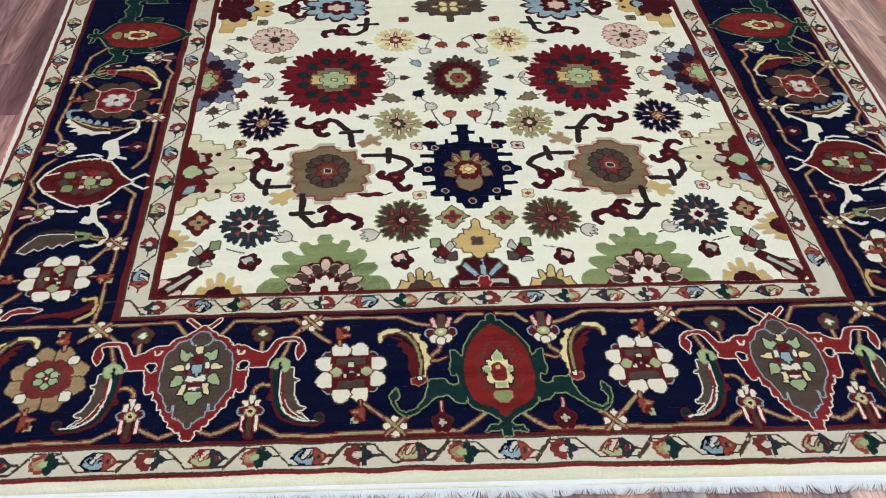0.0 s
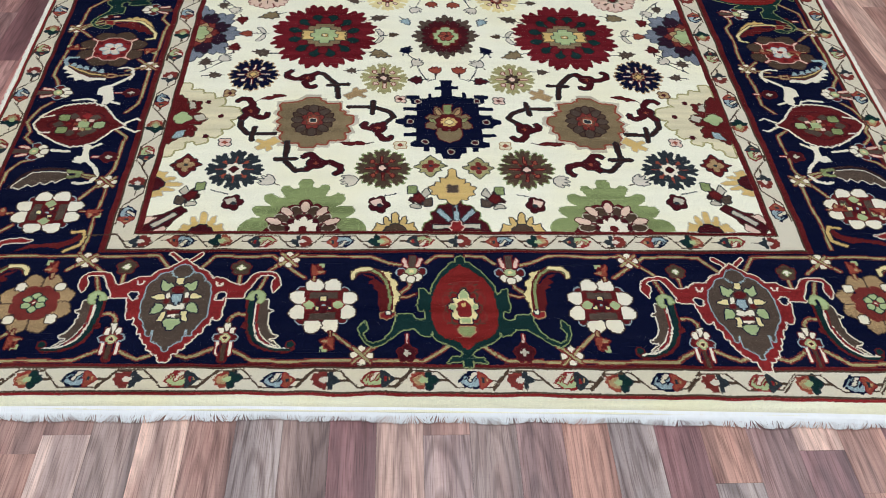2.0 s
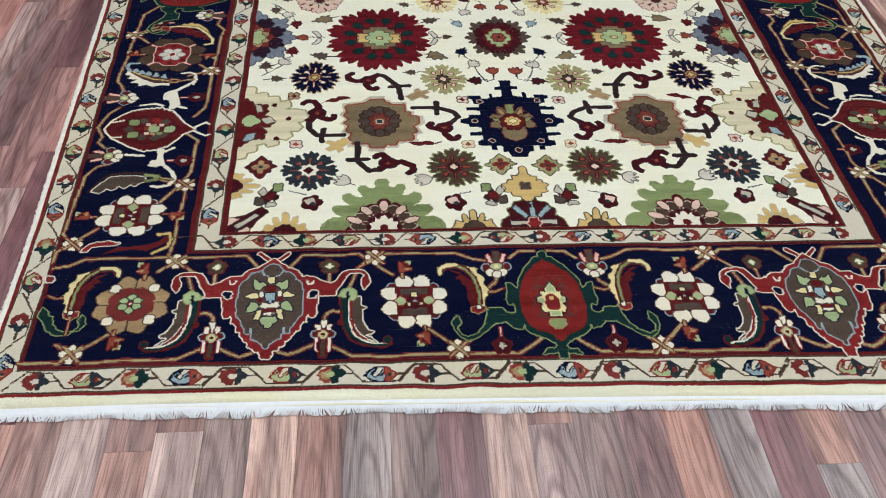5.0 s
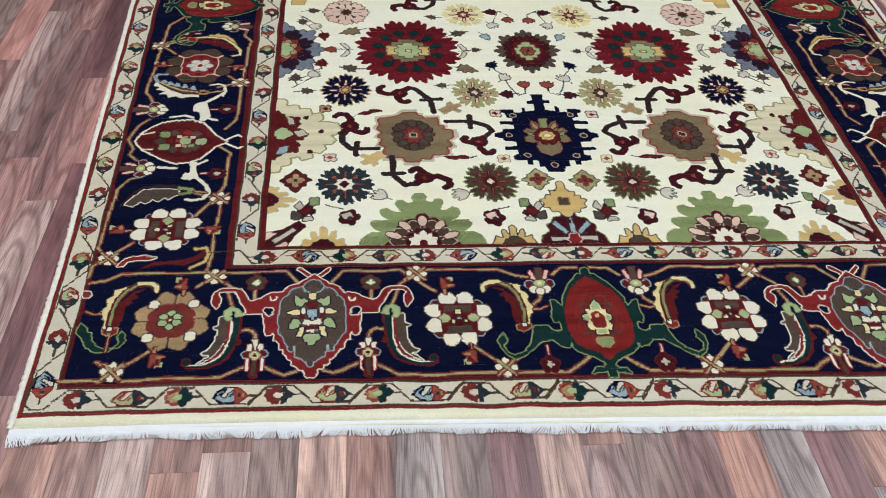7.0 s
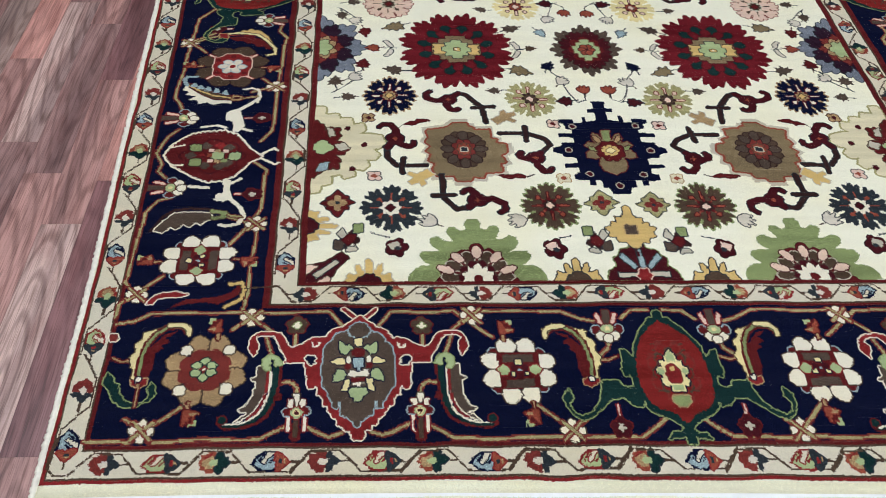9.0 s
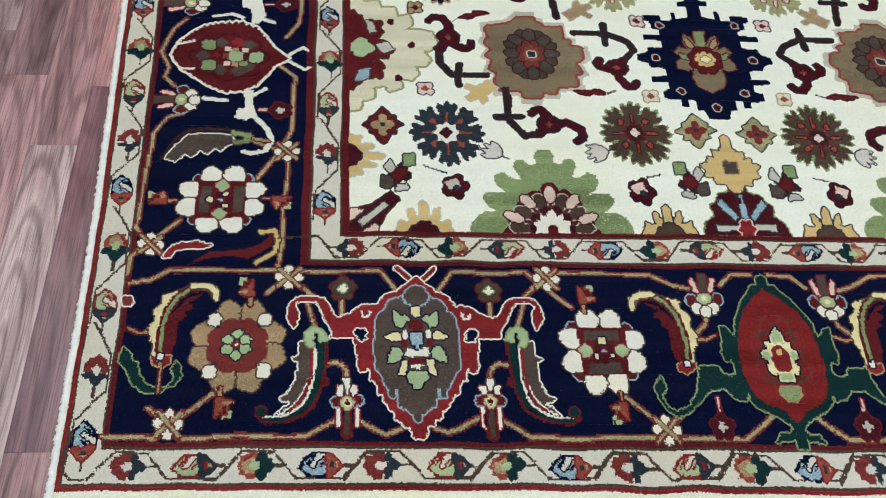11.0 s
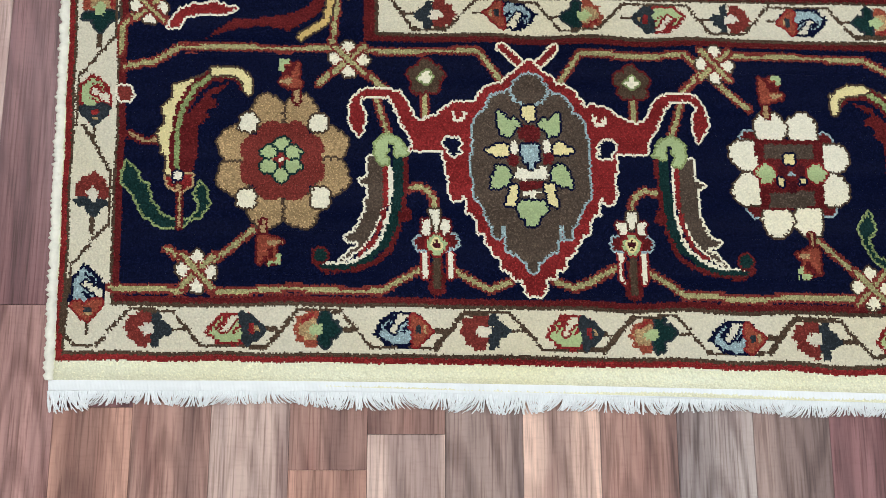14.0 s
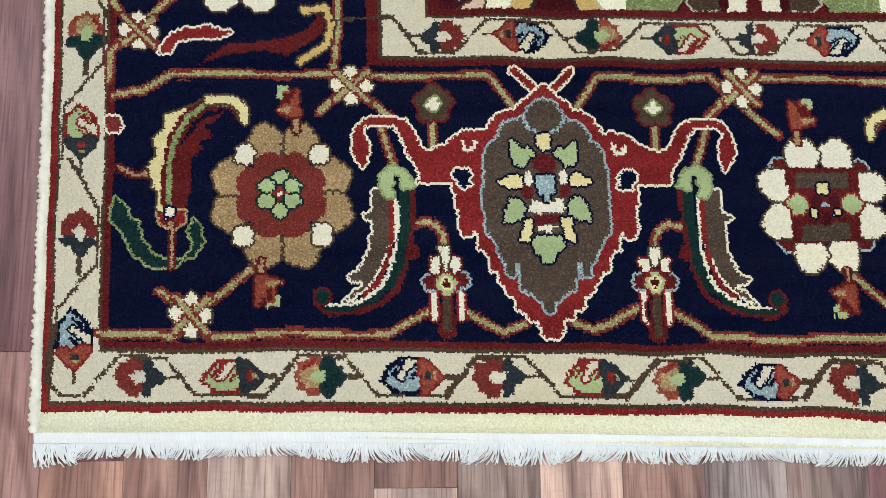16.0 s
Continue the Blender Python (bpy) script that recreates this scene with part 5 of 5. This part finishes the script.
for x, y, fl in both_sides(-0.552, 0.385):
    p = fpen("bud", "long grey and maroon bud in the corner", x, y, 42, fl)
    if fl:
        p = fpen("bud", "long grey and maroon bud in the corner", x, y, -42, fl)
    p.poly([(-10, -18), (30, -20), (44, -12), (80, -8), (80, 10), (44, 12), (30, 20), (-10, 18)], "maroon", "brown")
    p.poly([(10, -5), (60, -4), (60, 5), (10, 5)], "stone", "slate")
    p.poly([(0, 12), (28, 14), (20, 26), (-6, 24)], "pink", "brown")
    p.poly([(0, -12), (28, -14), (20, -28), (-6, -26)], "pink", "brown")
for a, b, turn, size in ((-0.354, 0.517, 60, 1.15), (-0.198, 0.515, 110, 1.15)):
    for x, y, fl in both_sides(a, b):
        tulip(x, y, turn if not fl else -turn, ("chalk", "slate"), fl, size)
for a, b, turn in ((-0.362, 0.632, 215), (-0.198, 0.800, 35)):
    for x, y, fl in both_sides(a, b):
        p = fpen("bud", "three-pronged golden bud beside the palmette", x, y, turn if not fl else -turn, fl)
        p.poly([(-20, -10), (4, -10), (10, -22), (18, -20), (14, -6), (30, -4), (30, 6), (14, 8), (18, 20), (8, 20), (2, 10), (-20, 10)], "gold" if b < 0.7 else "tan", "stone")
for a, b, turn, l, w, col, edge in ((-0.370, 0.790, 15, 52, 17, "darkred", "maroon"), (-0.197, 0.632, 175, 52, 17, "darkred", "maroon"), (-0.414, 1.134, 195, 56, 34, "olive", "slate"), (-0.414, 0.968, 170, 56, 36, "grey", None),
                                    (-0.154, 1.124, 20, 56, 34, "grey", None), (-0.149, 0.963, -20, 56, 34, "olive", "slate"), (-0.459, 1.05, 180, 34, 26, "rust", "maroon"), (-0.118, 1.045, 0, 34, 24, "brown", None),
                                    (-0.210, 0.893, 180, 38, 26, "grey", None), (-0.215, 1.205, 170, 38, 26, "grey", None), (-0.534, 0.928, 90, 42, 34, "grey", None), (-0.506, 0.874, 0, 42, 28, "grey", None),
                                    (-0.478, 0.990, 80, 40, 26, "darkred", "maroon"), (-0.478, 1.112, -80, 40, 26, "darkred", "maroon"), (-0.530, 1.180, -90, 42, 30, "grey", None), (-0.505, 1.235, 0, 42, 28, "grey", None),
                                    (-0.087, 0.980, 60, 40, 24, "navy", "slate"), (-0.087, 1.108, -60, 40, 24, "blue", "slate"), (-0.068, 0.858, 180, 40, 28, "maroon", "slate"), (-0.064, 1.232, 180, 40, 28, "maroon", "slate"),
                                    (-0.385, 1.318, 200, 44, 18, "stone", "slate")):
    for x, y, fl in both_sides(a, b):
        leaf(x, y, turn if not fl else -turn, l, w, col, edge, fl, notch=w > 20, label="small %s leaf in the field" % {"darkred": "red", "grey": "grey", "stone": "pale"}.get(col, col))
for a, b, turn, cols in ((-0.496, 0.942, -60, ("chalk", "slate")), (-0.500, 1.158, 250, ("chalk", "slate")), (-0.066, 0.926, -35, ("chalk", "slate")), (-0.066, 1.164, 215, ("chalk", "slate")),
                         (-0.023, 0.898, 5, ("rust", "maroon")), (-0.023, 1.192, 175, ("rust", "maroon"))):
    for x, y, fl in both_sides(a, b):
        tulip(x, y, turn if not fl else -turn, cols, fl)
for pts in ([(-0.540, 0.888), (-0.520, 0.905), (-0.497, 0.930)], [(-0.496, 0.955), (-0.482, 0.965), (-0.478, 0.978)], [(-0.540, 1.212), (-0.520, 1.195), (-0.500, 1.170)], [(-0.043, 0.852), (-0.056, 0.885), (-0.064, 0.915)],
            [(-0.072, 0.940), (-0.082, 0.952), (-0.086, 0.966)], [(-0.043, 0.852), (-0.024, 0.862), (-0.023, 0.885)], [(-0.045, 1.236), (-0.056, 1.200), (-0.064, 1.175)], [(-0.045, 1.236), (-0.022, 1.215), (-0.022, 1.200)]):
    for s in (0, 1):
        p = fpen("stem", "thin dark stem in the field", 0, 0, s=1.0)
        p.u = p.v = 0
        p.line([unwarp(x if s == 0 else 2 * AXIS - x, y) for x, y in pts], 0.0024, "slate")
for a, b in ((-0.427, 1.049), (-0.151, 1.041)):
    for x, y, fl in both_sides(a, b):
        p = fpen("bud", "pale two-pronged bud edged dark", x, y, 0, fl)
        p.line([(-8, 0), (16, 0)], 2.6, "slate")
        for s in (-1, 1):
            p.poly([(2, 3 * s), (9, 5 * s), (8, 16 * s), (0, 29 * s), (-10, 29 * s), (-3, 18 * s)], "chalk", "slate")

# ---- weave the grid into meshes: one for each band and motif ----
rug = tagged(new("rug"), "hand-knotted wool rug, ivory field with navy border, cotton fringe", "rug")
full_col = np.vstack([colour, colour[::-1]])
full_own = np.vstack([owner, np.where(owner[::-1] < 5, owner[::-1], owner[::-1] + len(MOTIFS) - 5)])
names = MOTIFS + MOTIFS[5:]
NVF = full_col.shape[0]
brk = np.ones((NVF, NU), bool)
brk[:, 1:] = (full_col[:, 1:] != full_col[:, :-1]) | (full_own[:, 1:] != full_own[:, :-1])
brk[:, ::80] = True
brk[:, :9] = brk[:, -9:] = True
rows_j, starts = np.nonzero(brk)
ends = np.append(starts[1:], NU)
ends[np.append(rows_j[1:] != rows_j[:-1], True)] = NU
run_own, run_col = full_own[rows_j, starts], full_col[rows_j, starts]
order = np.argsort(run_own, kind="stable")
bounds = np.searchsorted(run_own[order], np.arange(len(names) + 1))
pieces = {}
for i, (name, label, band) in enumerate(names):
    sel = order[bounds[i]:bounds[i + 1]]
    if len(sel) == 0 and i > 4:
        continue
    j, a, b = rows_j[sel], starts[sel], ends[sel]
    us = U0 + np.stack([a, b, b, a], 1) * K
    vs = V0 + np.stack([j, j, j + 1, j + 1], 1) * K
    x, y, z = warp(us, vs)
    co = np.stack([x, y, z], 2).reshape(-1, 3)
    me = bpy.data.meshes.new(name)
    n = len(sel)
    me.vertices.add(4 * n); me.loops.add(4 * n); me.polygons.add(n)
    me.vertices.foreach_set("co", co.astype(np.float32).ravel())
    me.loops.foreach_set("vertex_index", np.arange(4 * n, dtype=np.int32))
    me.polygons.foreach_set("loop_start", np.arange(0, 4 * n, 4, dtype=np.int32))
    me.polygons.foreach_set("loop_total", np.full(n, 4, np.int32))
    used, idx = np.unique(run_col[sel], return_inverse=True)
    for c in used:
        me.materials.append(WOOL[DYE[c]])
    me.polygons.foreach_set("material_index", idx.astype(np.int32).ravel())
    me.update(calc_edges=True)
    ob = tagged(new(name, me), label)
    if i < 5:
        ob.parent = rug
        pieces[i] = ob
    else:
        ob.parent = pieces[band]

# foundation under the pile, side cords, woven ends and fringe
VEND = 2 * VC - V0
bm = bmesh.new()
rings = []
for k in range(41):
    v = V0 + 0.0015 + (VEND - V0 - 0.003) * k / 40
    pts = [warp(np.array(u), np.array(v)) for u in (U0 + 0.001, U1 - 0.001)]
    rings.append([bm.verts.new((float(px), float(py), z)) for px, py, _ in pts for z in (0.0004, 0.0068)])
for r, q in zip(rings, rings[1:]):
    for a, b in ((0, 2), (1, 3), (0, 1), (2, 3)):
        bm.faces.new((r[a], r[b], q[b], q[a]))
for r in (rings[0], rings[-1]):
    bm.faces.new((r[0], r[1], r[3], r[2]))
bmesh.ops.recalc_face_normals(bm, faces=bm.faces)
part("foundation", bm, WOOL["straw"], rug, "pale woven foundation under the pile")
rnd = random.Random(3)
for s, uc in ((-1, U0 - 0.0035), (1, U1 + 0.0035)):
    bm = bmesh.new()
    prev = None
    n = 1300
    for k in range(n + 1):
        v = V0 + (VEND - V0) * k / n
        cx, cy, _ = (float(q) for q in warp(np.array(uc), np.array(v)))
        r = 0.0046 * (0.92 + 0.2 * (k % 2) + rnd.uniform(-0.16, 0.26))
        cx += rnd.uniform(-0.0011, 0.0011)
        ring = [bm.verts.new((cx + r * math.cos(a * math.pi / 4), cy, 0.0062 + r * math.sin(a * math.pi / 4))) for a in range(8)]
        if prev:
            for a in range(8):
                bm.faces.new((prev[a], prev[(a + 1) % 8], ring[(a + 1) % 8], ring[a]))
        prev = ring
    for f in bm.faces:
        f.smooth = True
    part("side_cord", bm, CORD, rug, "white cotton overcast side cord")
for end, direction in ((V0, -1), (VEND, 1)):
    bm = bmesh.new()
    n = 1100
    cols = []
    for k in range(n + 1):
        u = U0 - 0.004 + (U1 - U0 + 0.008) * k / n
        x, y, _ = (float(q) for q in warp(np.array(u), np.array(end)))
        wob = 0.0012 * math.sin(u * 23) + rnd.uniform(-0.0003, 0.0003)
        cols.append([bm.verts.new((x, y + direction * d, z)) for d, z in ((-0.003, 0.0072), (0.0004, 0.0074), (0.005 + wob, 0.0066 + 0.0002 * (k % 2) + rnd.uniform(0, 0.0003)), (0.0100 + wob, 0.0056), (0.0106 + wob, 0.0006))])
    for a, b in zip(cols, cols[1:]):
        for k in range(4):
            bm.faces.new((a[k], b[k], b[k + 1], a[k + 1]))
    bmesh.ops.recalc_face_normals(bm, faces=bm.faces)
    part("woven_end", bm, COTTON, rug, "white flat-woven cotton end band")
    verts, faces = [], []
    count = 2200
    for k in range(count):
        u = U0 - 0.004 + (U1 - U0 + 0.008) * (k + rnd.uniform(-0.35, 0.35)) / count
        x, y, _ = (float(q) for q in warp(np.array(u), np.array(end)))
        y += direction * 0.0088
        drift = 0.35 * math.sin(u * 19 + 1) + 0.4 * math.sin(u * 61) + 0.45 * math.sin(u * 173 + 2) + rnd.uniform(-0.3, 0.3)
        length = (0.0128 + 0.0018 * math.sin(u * 13 + 2) + 0.0016 * math.sin(u * 47)) * rnd.uniform(0.9, 1.12)
        length *= 1 + 0.25 * max(0.0, 1 - (u - U0) / 0.07)  # loose, longer threads at the corner
        w = rnd.uniform(0.0005, 0.0009)
        z0 = 0.0042
        for q in range(5):
            t = q / 4
            cx = x + drift * length * t * t + rnd.uniform(-0.0003, 0.0003)
            cy = y + direction * length * t
            cz = z0 * (1 - t * t) + 0.0018 + rnd.uniform(0, 0.0012) * t
            r = w * (1 - 0.25 * t)
            base = len(verts)
            verts += [(cx - r, cy, cz), (cx, cy, cz + r), (cx + r, cy, cz), (cx, cy, cz - r * 0.8)]
            if q:
                for e in range(4):
                    f = (e + 1) % 4
                    faces.append((base - 4 + e, base - 4 + f, base + f, base + e))
    me = bpy.data.meshes.new("fringe")
    me.from_pydata(verts, [], faces)
    me.materials.append(COTTON)
    ob = tagged(new("fringe", me), "short white cotton fringe, trimmed and tousled", kind="stuff")
    ob.parent = rug

# ---- floor strips: tone by tone, joint by joint where the rug lets the floor show ----
def strip_mesh(w, l, tone):
    bm = bmesh.new()
    box(bm, 0.0002, w - 0.0002, 0.0002, l - 0.0002, -0.002, 0.0)
    me = bpy.data.meshes.new("floor_strip")
    bm.to_mesh(me)
    bm.free()
    me.materials.append(tone)
    return me


SW = 0.0678
shapes = {}
rnd = random.Random(11)
# column number from the seam at x = -0.680: tones from the front towards the back, with the joints between them
KNOWN = {-1: ("pink", 0.02, "mauve"), 0: ("rust", -0.063, "brown"), 1: ("pink", -0.033, "brown"), 2: ("umber", 0.1, "brown"), 3: ("peach", 0.1, "brown"), 4: ("brown", 0.1, "mauve"),
         5: ("grey", 0.1, "brown"), 6: ("umber", 0.1, "mauve"), 7: ("plum", 0.1, "brown"), 8: ("peach", 0.1, "brown"), 9: ("pale", -0.043, "brown"), 10: ("umber", 0.1, "brown"),
         11: ("mauve", 0.1, "brown"), 12: ("rust", 0.1, "brown"), 13: ("grey", 0.1, "pink"), 14: ("plum", 0.1, "brown"), 15: ("grey", -0.129, "rust"), 16: ("mauve", 0.1, "brown"),
         17: ("plum", -0.079, "peach"), -2: ("brown", 0.01, "pink"), -3: ("rust", -0.01, "plum"), -4: ("rose", 0.079, "plum"), -5: ("pale", 0.528, "rose"), -6: ("rose", 0.66, "mauve"),
         -7: ("mauve", 0.75, "pale"), -8: ("rose", 1.025, "salmon"), -9: ("mauve", 0.9, "umber")}
TONES = list(LAMINATE)
rest = {}
for c in range(int((X0 + 0.68) / SW) - 1, int((X1 + 0.68) / SW) + 1):
    x = -0.680 + c * SW
    tones = TONES if c > -3 else ["rose", "mauve", "plum", "rose", "salmon", "mauve"]
    joints = []
    if c in KNOWN:
        a, y, b = KNOWN[c]
        lo, hi = rnd.choice((0.42, 0.5, 0.56)), rnd.choice((0.42, 0.5, 0.56))
        joints = [(y - lo, y, a), (y, y + hi, b)]
    else:
        y = rnd.uniform(-0.3, 0.3)
        joints = [(y, y + 0.45, rnd.choice(tones))]
    while joints[0][0] > Y0:
        y, l = joints[0][0], rnd.choice((0.36, 0.45, 0.54))
        joints.insert(0, (y - l, y, rnd.choice(tones)))
    while joints[-1][1] < Y1:
        y, l = joints[-1][1], rnd.choice((0.36, 0.45, 0.54))
        joints.append((y, y + l, rnd.choice(tones)))
    for ya, yb, tone in joints:
        l = round(yb - ya, 3)
        if -1.7 < x < 1.35 and yb > -0.6 and ya < 1.7 and not (-0.8 < x < 0.75 and ya > 0.05):
            if (l, tone) not in shapes:
                shapes[l, tone] = strip_mesh(SW, l, LAMINATE[tone])
            ob = new("floor_strip", shapes[l, tone])
            ob.location = (x, ya, 0)
            ob.parent = floor
        else:
            v, f = rest.setdefault(tone, ([], []))
            b = len(v)
            v += [(x + 0.0004, ya, 0), (x + SW - 0.0004, ya, 0), (x + SW - 0.0004, yb - 0.0006, 0), (x + 0.0004, yb - 0.0006, 0)]
            f.append((b, b + 1, b + 2, b + 3))
for tone, (v, f) in rest.items():
    me = bpy.data.meshes.new("floor_strips")
    me.from_pydata(v, [], f)
    me.materials.append(LAMINATE[tone])
    ob = tagged(new("floor_strips", me), "more laminate strips across the room", kind="stuff")
    ob.parent = floor
